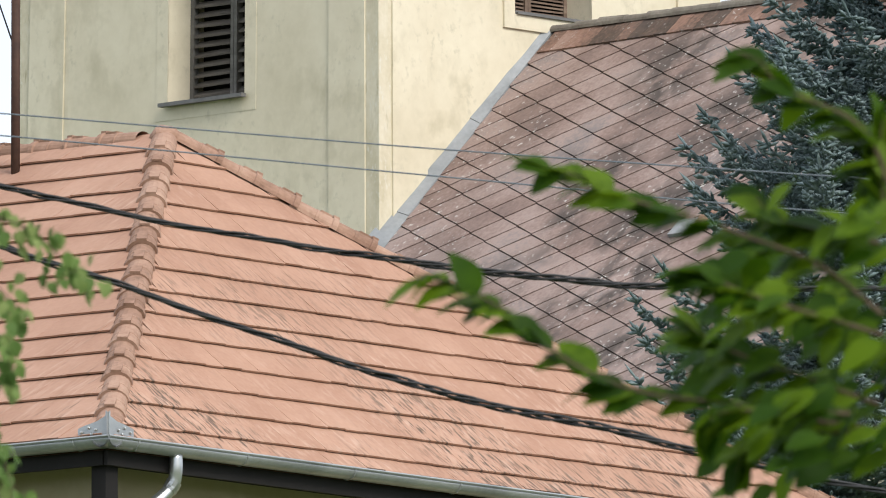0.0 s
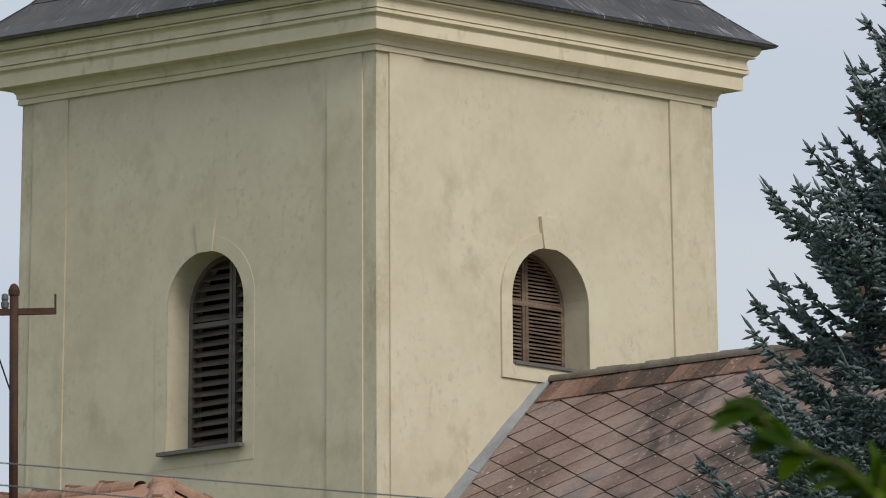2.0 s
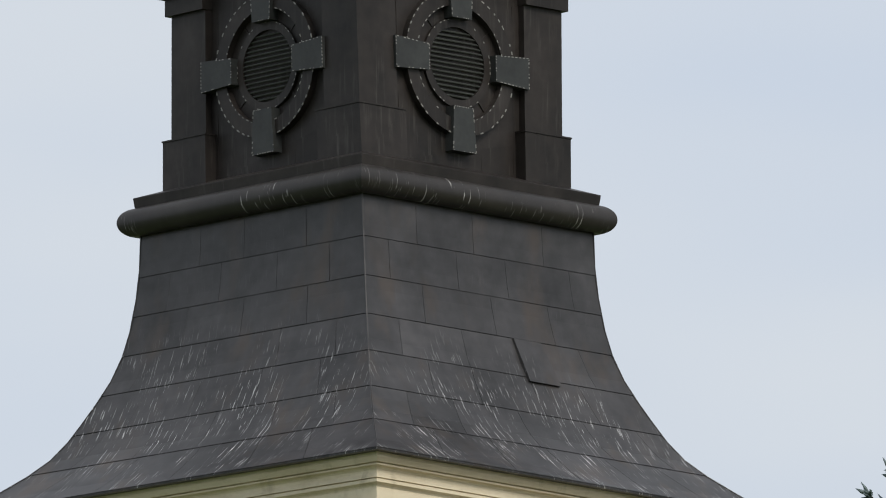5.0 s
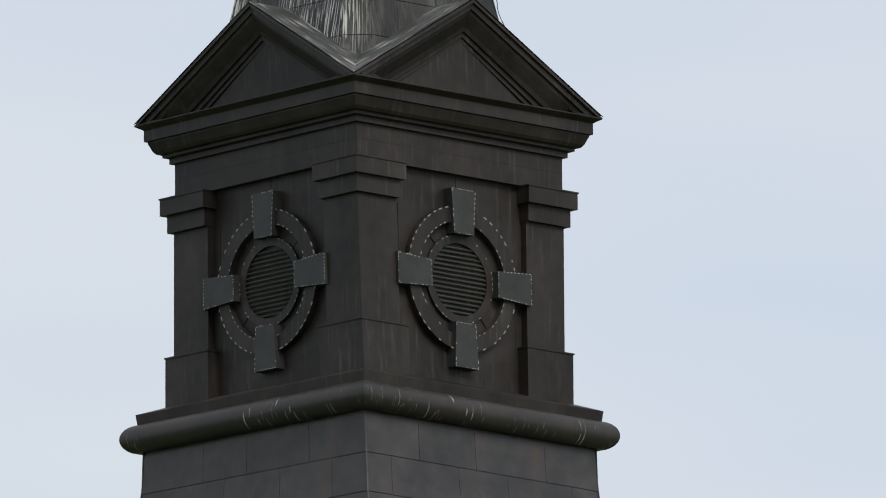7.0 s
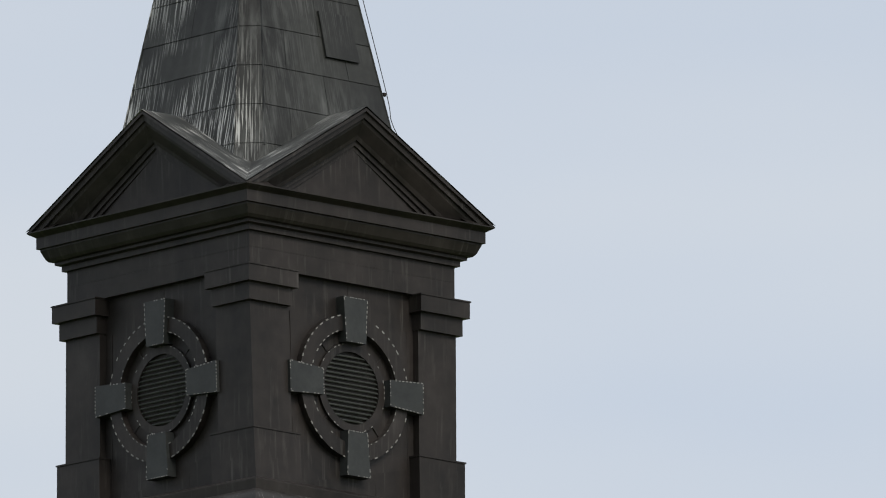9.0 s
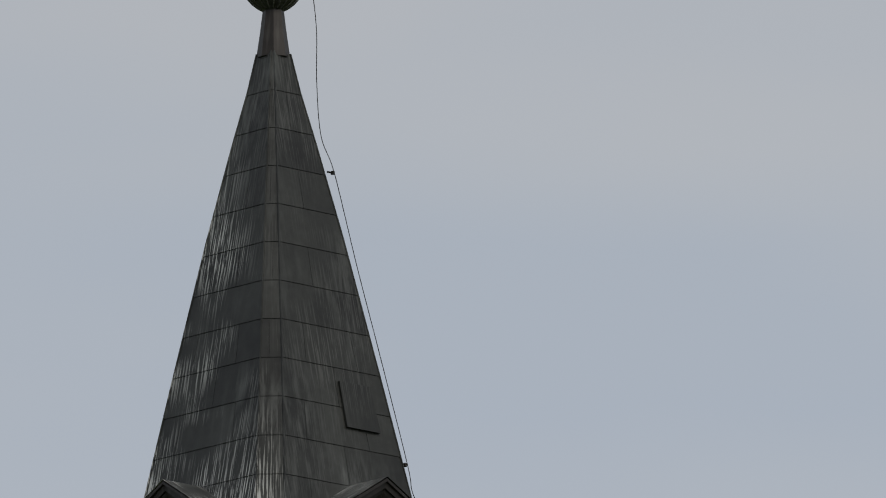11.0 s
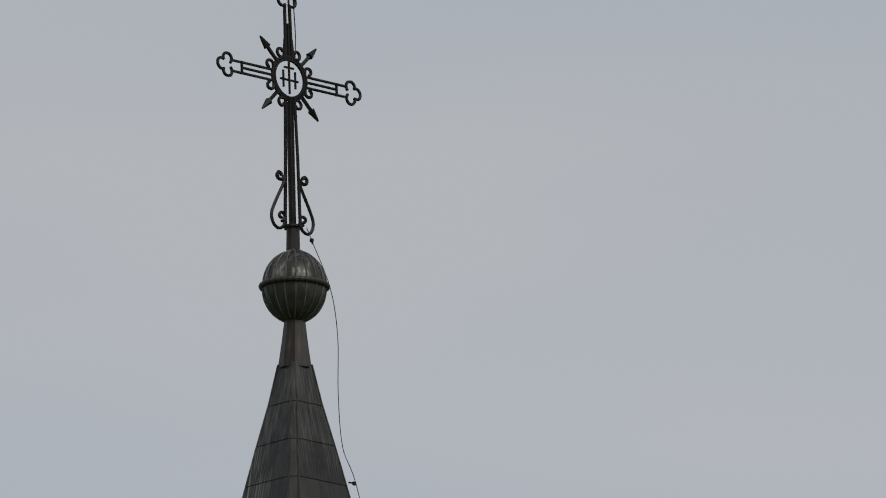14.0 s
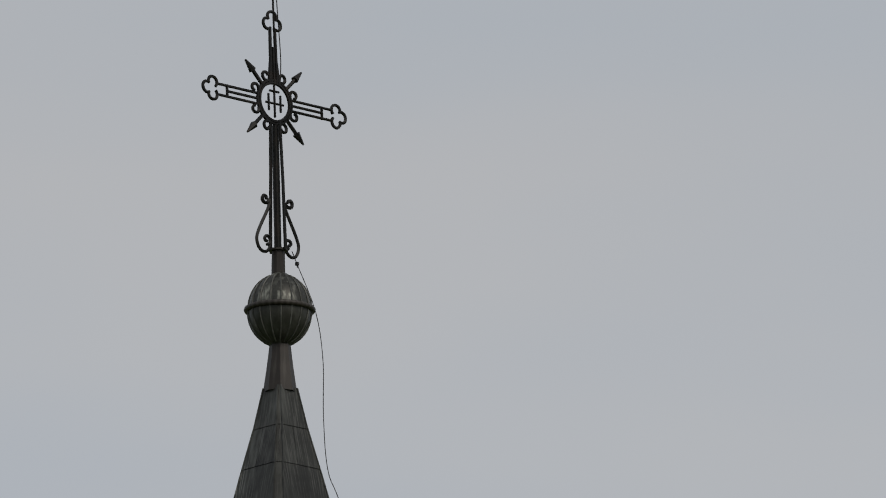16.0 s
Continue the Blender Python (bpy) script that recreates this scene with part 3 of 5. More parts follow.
def skirt_side(q):
    def fn(u, z, dd):
        h = interp(z, SKIRT) + dd
        a = skirt_yaw(z) + q * math.pi / 2
        uu = u * h / max(h - dd, 0.01)
        x, y = uu, -h
        return (math.cos(a) * x - math.sin(a) * y, math.sin(a) * x + math.cos(a) * y, z)
    return fn


bm = bmesh.new()
square_sweep(bm, [(3.40, 28.585), (3.575, 28.578)] + [(h - (0.0 if i else 0.004), z) for i, (z, h) in enumerate(SKIRT)], skirt_yaw)
skirt = part("skirt_roof", bm, GREY_SHEET, tower, "flared dark grey sheet-metal roof with white bird streaks")
rng = random.Random(5)
for q in range(4):
    sheeted(None, skirt_side(q), 28.605, 32.1, lambda z: interp(z, SKIRT), 0.47, 1.05, "metal_sheet", GREY_SHEET, skirt, rng, 0.006)
for q in range(4):
    fn = skirt_side(q)
    bm = bmesh.new()
    tube(bm, [fn(-interp(z, SKIRT), z, 0.006) for z, h in SKIRT], 0.012, 6)
    part("hip_roll", bm, GREY_SHEET, skirt)
bm = bmesh.new()
fn = skirt_side(0)
hexa(bm, [fn(0.43, 30.05, 0.0), fn(0.97, 30.05, 0.0), fn(0.84, 30.60, 0.0), fn(0.37, 30.60, 0.0), fn(0.43, 30.05, 0.04), fn(0.97, 30.05, 0.04), fn(0.84, 30.60, 0.035), fn(0.37, 30.60, 0.035)])
part("hatch", bm, GREY_SHEET, skirt, "small sheet-metal roof hatch")

bm = bmesh.new()
square_sweep(bm, [(1.96, 32.13)] + [(2.005 + 0.19 * math.cos(a), 32.30 + 0.185 * math.sin(a)) for a in [radians(-70 + 5.5 * i) for i in range(29)]] + [(2.0, 32.49)], lambda z: TOP_YAW)
part("roll_moulding", bm, ROLL_SHEET, tower, "rounded dark metal roll moulding")
bm = bmesh.new()
square_sweep(bm, [(1.98, 32.47), (2.035, 32.48), (2.05, 32.60), (2.05, 32.612), (1.68, 32.74)], lambda z: TOP_YAW)
part("lantern_base", bm, DARK_SHEET, tower)

# ---- lantern: its frame has twisted a little with age ----
TWIST = [(32.5, radians(-2.5)), (33.3, radians(-3.35)), (34.9, radians(-4.5)), (36.3, radians(-4.75)), (37.6, LANTERN_YAW)]


def twist(p):
    p = Vector(p)
    a = interp(p.z, TWIST)
    return Vector((math.cos(a) * p.x - math.sin(a) * p.y, math.sin(a) * p.x + math.cos(a) * p.y, p.z))


def lantern_face(q, h):
    m = Matrix.Rotation(q * math.pi / 2, 4, "Z")

    def fn(u, d, z):
        return twist(m @ Vector((u, -(h + d), z)))
    return fn


def twisted_part(name, bm, parent):
    for v in bm.verts:
        v.co = twist(v.co)
    return part(name, bm, DARK_SHEET, parent)


yaw_l = lambda z: interp(z, TWIST)
bm = bmesh.new()
square_sweep(bm, [(1.61, 32.6), (1.61, 33.3), (1.61, 34.9), (1.61, 35.5)], yaw_l)
part("lantern_wall", bm, DARK_SHEET, tower, "dark brown sheet-metal lantern wall")
bm = bmesh.new()
square_sweep(bm, [(1.56, 35.36), (1.705, 35.36), (1.705, 35.83)], yaw_l)
part("entablature", bm, DARK_SHEET, tower)
bm = bmesh.new()
square_sweep(bm, [(1.69, 35.795), (1.755, 35.80), (1.755, 35.865), (1.817, 35.88), (1.817, 35.915), (1.87, 35.925), (1.90, 35.96), (1.945, 36.065), (1.945, 36.085), (1.98, 36.09), (1.98, 36.23), (1.99, 36.24), (2.045, 36.272), (2.065, 36.285), (2.065, 36.30), (1.5, 36.32)], yaw_l)
part("lantern_cornice", bm, DARK_SHEET, tower, "stepped dark metal cornice")
for q in range(4):
    c = Matrix.Rotation(q * math.pi / 2, 4, "Z")
    bm = bmesh.new()
    i = 1.08
    box(bm, -1.715, -i, -1.715, -i, 33.30, 34.93, c)
    pil = twisted_part("corner_pilaster", bm, tower)
    bm = bmesh.new()
    box(bm, -1.79, -i + 0.07, -1.79, -i + 0.07, 32.66, 33.32, c)
    box(bm, -1.802, -i + 0.08, -1.802, -i + 0.08, 33.315, 33.335, c)
    twisted_part("pedestal", bm, pil)
    bm = bmesh.new()
    box(bm, -1.775, -i + 0.01, -1.775, -i + 0.01, 34.92, 35.15, c)
    box(bm, -1.84, -i + 0.06, -1.84, -i + 0.06, 35.14, 35.345, c)
    box(bm, -1.852, -i + 0.07, -1.852, -i + 0.07, 35.345, 35.362, c)
    twisted_part("capital", bm, pil)
    fs = lantern_face(q, 1.705)
    for z0, u0, u1 in ((35.60, -1.69, 1.69),):
        b = bmesh.new()
        slab(b, [(u0, z0), (u1, z0), (u1, z0 + 0.012), (u0, z0 + 0.012)], fs, -0.004, 0.003)
        part("seam", b, DARK_SHEET, tower)
    fs = lantern_face(q, 1.61)
    for u0, z0, z1 in ((-0.97, 32.8, 34.9), (0.97, 32.8, 34.9), (0.0, 35.17, 35.35), (-0.35, 32.75, 32.95), (0.42, 32.75, 32.95)):
        b = bmesh.new()
        slab(b, [(u0, z0), (u0 + 0.012, z0), (u0 + 0.012, z1), (u0, z1)], fs, -0.004, 0.008)
        part("seam", b, DARK_SHEET, tower)
    # round louvre with four keystones
    fn = lantern_face(q, 1.61)
    CZ = 34.05

    def ring(r0, r1, d0, d1, n=36):
        b = bmesh.new()
        o = [(r1 * math.cos(2 * math.pi * k / n), CZ + r1 * math.sin(2 * math.pi * k / n)) for k in range(n)]
        t_ = [(r0 * math.cos(2 * math.pi * k / n), CZ + r0 * math.sin(2 * math.pi * k / n)) for k in range(n)]
        band(b, o, t_, fn, d0, d1, True)
        return b
    louvre = part("round_louvre", ring(0.72, 0.91, -0.01, 0.10), DARK_SHEET, tower, "round louvred sound opening with solder-edged ring")
    part("inner_ring", ring(0.455, 0.56, -0.01, 0.05), DARK_SHEET, louvre)
    srng = random.Random(70 + q)
    for r, drop_out, w in ((0.725, 0.35, 0.006), (0.905, 0.15, 0.008), (0.552, 0.55, 0.006)):
        b = bmesh.new()
        n = 104
        dd = 0.05 if r < 0.6 else 0.10
        for k in range(n):
            if k % 2 or srng.random() < drop_out:
                continue
            a0, a1 = 2 * math.pi * k / n, 2 * math.pi * (k + srng.uniform(0.5, 1.1)) / n
            slab(b, [((r + e) * math.cos(a), CZ + (r + e) * math.sin(a)) for e, a in ((-w, a0), (w, a0), (w, a1), (-w, a1))], fn, dd - 0.004, dd + 0.004)
        part("solder_seam", b, SOLDER, louvre, "dashed pale solder seam", kind="stuff")
    for k in range(4):
        a = math.pi / 4 + k * math.pi / 2 + srng.uniform(-0.12, 0.12)
        ca, sa = math.cos(a), math.sin(a)
        b = bmesh.new()
        slab(b, [(x * ca - y * sa, CZ + x * sa + y * ca) for x, y in ((0.56, -0.01), (0.72, -0.01), (0.72, 0.01), (0.56, 0.01))], fn, -0.004, 0.02)
        part("radial_seam", b, DARK_SHEET, louvre)
    # no hole behind the slats: a near-black disc paints the opening's darkness
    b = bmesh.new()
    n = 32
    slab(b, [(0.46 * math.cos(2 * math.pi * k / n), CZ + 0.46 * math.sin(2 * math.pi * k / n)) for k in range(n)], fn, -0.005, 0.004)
    part("backing", b, INTERIOR_SHADE, louvre)
    for k in range(15):
        z = CZ - 0.43 + 0.86 * (k + 0.5) / 15
        reach = math.sqrt(max(0.465 ** 2 - (z - CZ) ** 2, 0.01))
        b = bmesh.new()
        hexa(b, [fn(-reach, 0.0, z + 0.005), fn(reach, 0.0, z + 0.005), fn(reach, 0.04, z - 0.022), fn(-reach, 0.04, z - 0.022), fn(-reach, 0.0, z + 0.016), fn(reach, 0.0, z + 0.016), fn(reach, 0.045, z - 0.011), fn(-reach, 0.045, z - 0.011)])
        part("slat", b, SLAT_SHEET, louvre)
    for k in range(4):
        a = k * math.pi / 2
        ca, sa = math.cos(a), math.sin(a)
        r1 = 1.12
        poly = [(0.555, -0.165), (r1, -0.20), (r1, 0.20), (0.555, 0.165)]
        b = bmesh.new()
        slab(b, [(x * ca - y * sa, CZ + x * sa + y * ca) for x, y in poly], fn, -0.01, 0.15)
        key = part("keystone", b, KEY_SHEET, louvre, "blue-grey metal keystone")
        b = bmesh.new()
        for (x0, y0), (x1, y1) in zip(poly, poly[1:] + poly[:1]):
            for e in range(9):
                if srng.random() < 0.35:
                    continue
                t0, t1 = (e + 0.2) / 9, (e + srng.uniform(0.5, 0.85)) / 9
                xa, ya, xb, yb = x0 + (x1 - x0) * t0, y0 + (y1 - y0) * t0, x0 + (x1 - x0) * t1, y0 + (y1 - y0) * t1
                nx, ny = (y1 - y0), -(x1 - x0)
                ln = math.hypot(nx, ny)
                nx, ny = -0.012 * nx / ln, -0.012 * ny / ln
                slab(b, [(x * ca - y * sa, CZ + x * sa + y * ca) for x, y in ((xa, ya), (xb, yb), (xb + nx, yb + ny), (xa + nx, ya + ny))], fn, 0.147, 0.153)
        part("solder_seam", b, SOLDER, key, "dashed pale solder seam", kind="stuff")
    # pediment
    fn = lantern_face(q, 0.0)
    b = bmesh.new()
    slab(b, [(-1.75, 36.30), (1.75, 36.30), (0, 37.31)], fn, 1.5, 1.72)
    ped = part("pediment", b, DARK_SHEET, tower, "dark metal pediment with raking mouldings")
    k = 1.19 / 2.06
    rake = [(0.0, 1.6), (0.0, 2.065), (0.04, 2.068), (0.045, 2.03), (0.12, 2.02), (0.125, 1.985), (0.17, 1.97), (0.24, 1.92), (0.32, 1.86), (0.375, 1.835), (0.38, 1.80), (0.44, 1.79), (0.445, 1.76), (0.50, 1.755), (0.505, 1.70)]
    for s in (-1, 1):
        b = bmesh.new()
        foot_v = [b.verts.new(fn(s * (2.06 - o / k), d, 36.30)) for o, d in rake]
        apex_v = [b.verts.new(fn(0, d - 0.1 * (d - 1.6) / 0.465, 37.535 - o)) for o, d in rake]
        for i in range(len(rake) - 1):
            b.faces.new((foot_v[i], foot_v[i + 1], apex_v[i + 1], apex_v[i]))
        b.faces.new(foot_v)
        bmesh.ops.recalc_face_normals(b, faces=b.faces[:])
        part("raking_moulding", b, DARK_SHEET, ped)

bm = bmesh.new()
mid = bm.verts.new((0, 0, 37.555))
tips = [bm.verts.new(twist((1.972 * x, 1.972 * y, 37.555))) for x, y in ((0, -1), (1, 0), (0, 1), (-1, 0))]
cors = [bm.verts.new(twist((2.075 * x, 2.075 * y, 36.31))) for x, y in ((1, -1), (1, 1), (-1, 1), (-1, -1))]
for i in range(4):
    bm.faces.new((mid, tips[i], cors[i]))
    bm.faces.new((mid, cors[i], tips[(i + 1) % 4]))
part("gable_roof", bm, GABLE_SHEET, tower, "crossing gable roofs of grey sheet metal")

# ---- spire: a tall square pyramid with narrow chamfered corners, leaning slightly ----
SPIRE = [(36.3, 1.98), (37.0, 1.795), (37.7, 1.62), (39.08, 1.29), (40.9, 0.842), (42.12, 0.515), (42.8, 0.322), (43.30, 0.205)]
LEAN_DIR = Vector((-0.6905, 0.7234, 0))


def lean(z):
    return LEAN_DIR * interp(z, [(36, 0.03), (37.7, 0.04), (41, 0.075), (44, 0.104), (44.7, 0.104), (45.1, 0.127), (45.9, 0.138), (47, 0.168), (48.1, 0.203), (50, 0.28)])


def spire_ring(z, dd=0.0):
    """Eight corners of the chamfered square."""
    w = interp(z, SPIRE) + dd
    c = 0.105 * interp(z, SPIRE)
    out = []
    for i in range(4):
        a = LANTERN_YAW + math.pi / 4 + i * math.pi / 2 - math.pi
        e, t = Vector((math.cos(a), math.sin(a), 0)), Vector((-math.sin(a), math.cos(a), 0))
        out += [e * w - t * c + lean(z) + Vector((0, 0, z)), e * w + t * c + lean(z) + Vector((0, 0, z))]
    return out


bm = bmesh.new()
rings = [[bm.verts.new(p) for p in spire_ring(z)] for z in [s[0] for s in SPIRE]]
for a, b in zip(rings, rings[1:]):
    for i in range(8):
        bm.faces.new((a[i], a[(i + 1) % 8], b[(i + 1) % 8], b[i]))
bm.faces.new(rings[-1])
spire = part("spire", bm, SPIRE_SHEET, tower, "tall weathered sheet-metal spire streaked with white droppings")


def spire_side(i):
    def fn(u, z, dd):
        r = spire_ring(z)
        p, q = r[i], r[(i + 1) % 8]
        n = (q - p).cross(Vector((0, 0, 1))).normalized()
        w = (q - p).length / 2
        return (p + q) / 2 + (q - p).normalized() * u + n * dd
    return fn, (lambda z: (spire_ring(z)[(i + 1) % 8] - spire_ring(z)[i]).length / 2)


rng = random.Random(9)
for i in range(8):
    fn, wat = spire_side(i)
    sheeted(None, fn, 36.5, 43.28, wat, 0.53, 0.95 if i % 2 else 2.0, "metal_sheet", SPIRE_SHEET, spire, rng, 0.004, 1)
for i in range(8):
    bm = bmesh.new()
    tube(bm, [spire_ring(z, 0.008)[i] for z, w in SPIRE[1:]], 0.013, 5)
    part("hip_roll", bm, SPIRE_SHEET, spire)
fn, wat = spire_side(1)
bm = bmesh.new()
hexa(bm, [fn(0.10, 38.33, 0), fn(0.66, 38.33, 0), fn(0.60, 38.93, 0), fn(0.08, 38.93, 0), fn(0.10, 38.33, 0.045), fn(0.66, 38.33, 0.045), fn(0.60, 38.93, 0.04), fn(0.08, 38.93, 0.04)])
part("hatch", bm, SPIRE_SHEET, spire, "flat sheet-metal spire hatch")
bm = bmesh.new()
c = lean(43.6)
lathe(bm, [(0.215, 43.25), (0.205, 43.32), (0.165, 43.6), (0.13, 43.90)], (c.x, c.y), 8)
part("neck", bm, DARK_SHEET, tower)

# ---- finial: ribbed ball, stem and openwork cross ----
AX = lean(44.3)
finial = thing("cross_finial", (AX.x, AX.y, 43.85), "black wrought-iron openwork cross on a ribbed metal ball", "cross")
bm = bmesh.new()
prof = [(0.13, 43.86)] + [(0.405 * math.cos(radians(a)), 44.31 + (0.47 if a > 0 else 0.46) * math.sin(radians(a))) for a in range(-70, 80, 10)] + [(0.09, 44.79)]
lathe(bm, prof, (AX.x, AX.y), 32)
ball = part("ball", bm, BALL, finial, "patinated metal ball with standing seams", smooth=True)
for i in range(18):
    a = 2 * math.pi * (i + 0.3) / 18
    bm = bmesh.new()
    tube(bm, [(AX.x + (r + 0.004) * math.cos(a), AX.y + (r + 0.004) * math.sin(a), z) for r, z in prof[1:-1]], 0.009, 4)
    part("seam", bm, BALL_SEAM, ball)
bm = bmesh.new()
n = 36
tube(bm, [(AX.x + 0.42 * math.cos(2 * math.pi * i / n), AX.y + 0.42 * math.sin(2 * math.pi * i / n), 44.32) for i in range(n + 1)], 0.034, 8)
part("rim", bm, DARK_SHEET, ball, smooth=True)
bm = bmesh.new()
lathe(bm, [(0.09, 44.75), (0.085, 45.08), (0.12, 45.085), (0.12, 45.11), (0.06, 45.12)], (AX.x, AX.y), 12)
bmesh.ops.translate(bm, verts=bm.verts[:], vec=lean(45.0) - AX)
part("stem", bm, DARK_SHEET, finial)

CROSS_Z = 47.03
CX = Vector((math.cos(LANTERN_YAW), math.sin(LANTERN_YAW), 0))      # along the arms
CY = Vector((-CX.y, CX.x, 0))


def cr(u, z, v=0.0):
    """A point of the cross: along the arms, height, depth; it leans with the spire."""
    c = lean(z)
    return CX * u + CY * v + c + Vector((0, 0, z))


def bars(name, lines, r, parent=finial, label="", flat=1.0, n=5):
    bm = bmesh.new()
    for ln in lines:
        tube(bm, ln, r, n, flat=flat)
    return part(name, bm, IRON, parent, label)


def curl(cu, cz, r, a0, a1, shrink=0.45, n=12, v=0.0, tilt=None):
    return [cr(cu + (r * (1 - shrink * i / n)) * math.cos(a0 + (a1 - a0) * i / n), cz + (r * (1 - shrink * i / n)) * math.sin(a0 + (a1 - a0) * i / n), v) for i in range(n + 1)]


for u, v in ((-0.135, 0.0), (0.135, 0.0), (0.0, -0.135), (0.0, 0.135)):
    bars("upright_bar", [[cr(u, 45.08, v), cr(u * 0.8, 46.0, v * 0.8), cr(u * 0.62, 46.76, v * 0.62)]], 0.018)
bars("mast", [[cr(0, 45.08), cr(0, 46.72)]], 0.046, n=8)
bars("mast", [[cr(-0.05, 47.26), cr(-0.04, 47.98)], [cr(0.05, 47.26), cr(0.04, 47.98)], [cr(0, 47.26), cr(0, 47.75)], [cr(-0.085, 47.26), cr(-0.05, 47.55)], [cr(0.085, 47.26), cr(0.05, 47.55)]], 0.023)
bars("rod_wire", [smooth_line([cr(0.09, 48.9), cr(0.10, 48.3), cr(0.12, 47.9), cr(0.13, 47.6), cr(0.11, 47.3)], 5)], 0.007, label="thin loose earthing wire")
bars("rod", [[cr(0.03, 47.8), cr(0.035, 48.6), cr(0.03, 49.3)]], 0.014, label="thin lightning rod")
for s in (-1, 1):
    arm = bars("arm", [[cr(s * 0.27, CROSS_Z + o), cr(s * (0.98 if o else 0.80), CROSS_Z + o)] for o in (-0.07, 0.0, 0.07)] + [[cr(s * 0.80, CROSS_Z - 0.085), cr(s * 0.80, CROSS_Z + 0.085)]], 0.019, label="three-bar wrought-iron arm")
    lobes = []
    for du, dz, a0 in ((0.06, 0.078, 105), (0.155, 0.0, 0), (0.06, -0.078, -105)):
        lobes.append([cr(s * (0.98 + du + 0.072 * math.cos(radians(a0 - 122 + 22.2 * i))), CROSS_Z + dz + 0.072 * math.sin(radians(a0 - 122 + 22.2 * i))) for i in range(12)])
    bars("trefoil", lobes, 0.021, arm)
lobes = []
for du, dz, a0 in ((-0.078, 0.06, 195), (0.0, 0.155, 90), (0.078, 0.06, -15)):
    lobes.append([cr(du + 0.072 * math.cos(radians(a0 - 122 + 22.2 * i)), 47.99 + dz + 0.072 * math.sin(radians(a0 - 122 + 22.2 * i))) for i in range(12)])
bars("trefoil", lobes, 0.021)
bars("ring", [[cr(r * math.cos(2 * math.pi * i / 28), CROSS_Z + r * math.sin(2 * math.pi * i / 28)) for i in range(29)] for r in (0.25, 0.285)], 0.022, label="openwork wreath ring")
bars("monogram", [[cr(-0.10, CROSS_Z - 0.12), cr(-0.10, CROSS_Z + 0.10)], [cr(0.10, CROSS_Z - 0.12), cr(0.10, CROSS_Z + 0.10)], [cr(0.0, CROSS_Z - 0.2), cr(0.0, CROSS_Z + 0.22)], [cr(-0.15, CROSS_Z - 0.02), cr(0.15, CROSS_Z - 0.02)],
                  [cr(-0.08, CROSS_Z + 0.14), cr(0.08, CROSS_Z + 0.14)]], 0.016)
for k in range(4):
    a = math.pi / 4 + k * math.pi / 2
    d = Vector((math.cos(a), math.sin(a)))
    bm = bmesh.new()
    tube(bm, [cr(d.x * 0.27, CROSS_Z + d.y * 0.27), cr(d.x * 0.56, CROSS_Z + d.y * 0.56)], 0.026, 5)
    tube(bm, [cr(d.x * 0.5, CROSS_Z + d.y * 0.5), cr(d.x * 0.67, CROSS_Z + d.y * 0.67)], 0.05, 6, 0.012)
    part("ray", bm, IRON, finial, "spear-tipped diagonal ray")
for k in range(8):
    a = math.pi / 8 + k * math.pi / 4
    c = Vector((math.cos(a), math.sin(a))) * 0.355
    side_a = 1 if k % 2 else -1
    bars("scroll", [curl(c.x, CROSS_Z + c.y, 0.065, a + math.pi, a + math.pi + side_a * 5.0)], 0.022)
for s in (-1, 1):
    line = [cr(s * 0.12, 45.74), cr(s * 0.155, 45.62), cr(s * 0.29, 45.37), cr(s * 0.352, 45.21), cr(s * 0.32, 45.09), cr(s * 0.24, 45.04), cr(s * 0.16, 45.08), cr(s * 0.12, 45.17)]
    bars("scroll", [smooth_line(line, 5), curl(s * 0.185, 45.21, 0.07, -math.pi / 2, -math.pi / 2 - s * 6.6, 0.7)], 0.022, label="drop-shaped iron scroll")
    bars("scroll", [curl(s * 0.205, 45.74, 0.07, math.pi if s > 0 else 0, (math.pi if s > 0 else 0) + s * 6.6, 0.7)], 0.025)

wire_t = thing("lightning_conductor", (0.0, -0.1, 45.0), "thin lightning conductor wire clipped along the spire", "wire")
bm = bmesh.new()
tube(bm, smooth_line([(0.02, -0.05, 45.08), (0.079, -0.082, 44.921), (0.24, -0.251, 44.296), (0.303, -0.318, 43.673), (0.307, -0.322, 42.942), (0.345, -0.36, 42.25), (0.46, -0.48, 41.773), (0.65, -0.68, 40.594),
                      (0.85, -0.89, 39.433), (1.085, -1.14, 38.025), (1.12, -1.18, 37.7), (1.19, -1.247, 37.47)], 6), 0.0055, 5)
cable_p = part("wire", bm, IRON, wire_t)
for p, q in (((0.445, -0.466, 41.773), (0.38, -0.43, 41.78)), ((1.064, -1.115, 38.025), (0.98, -1.05, 38.03)), ((0.079, -0.082, 44.921), (0.085, -0.09, 44.87))):
    bm = bmesh.new()
    tube(bm, [q, p], 0.012, 5)
    lathe(bm, [(0.01, p[2] - 0.025), (0.026, p[2] - 0.02), (0.026, p[2] + 0.02), (0.01, p[2] + 0.025)], p, 8)
    part("clip", bm, IRON, wire_t)

# ---- church nave with its diamond-slated roof ----
nave = thing("church_nave", (0, -10, CHURCH_GROUND), "church nave with a mossy pink-grey diamond slate roof", "church")
PITCH, RIDGE_Z, NAVE_END = radians(42.9), 24.12, -19.5
SC, SS = math.cos(PITCH), math.sin(PITCH)
WALL_Y = -3.06


def roof_pt(u, v, d, s=-1):
    """u: along the ridge from the tower, v: down the slope, d: proud of it."""
    return Vector((s * (v * SC + d * SS), WALL_Y - u, RIDGE_Z - v * SS + d * SC))


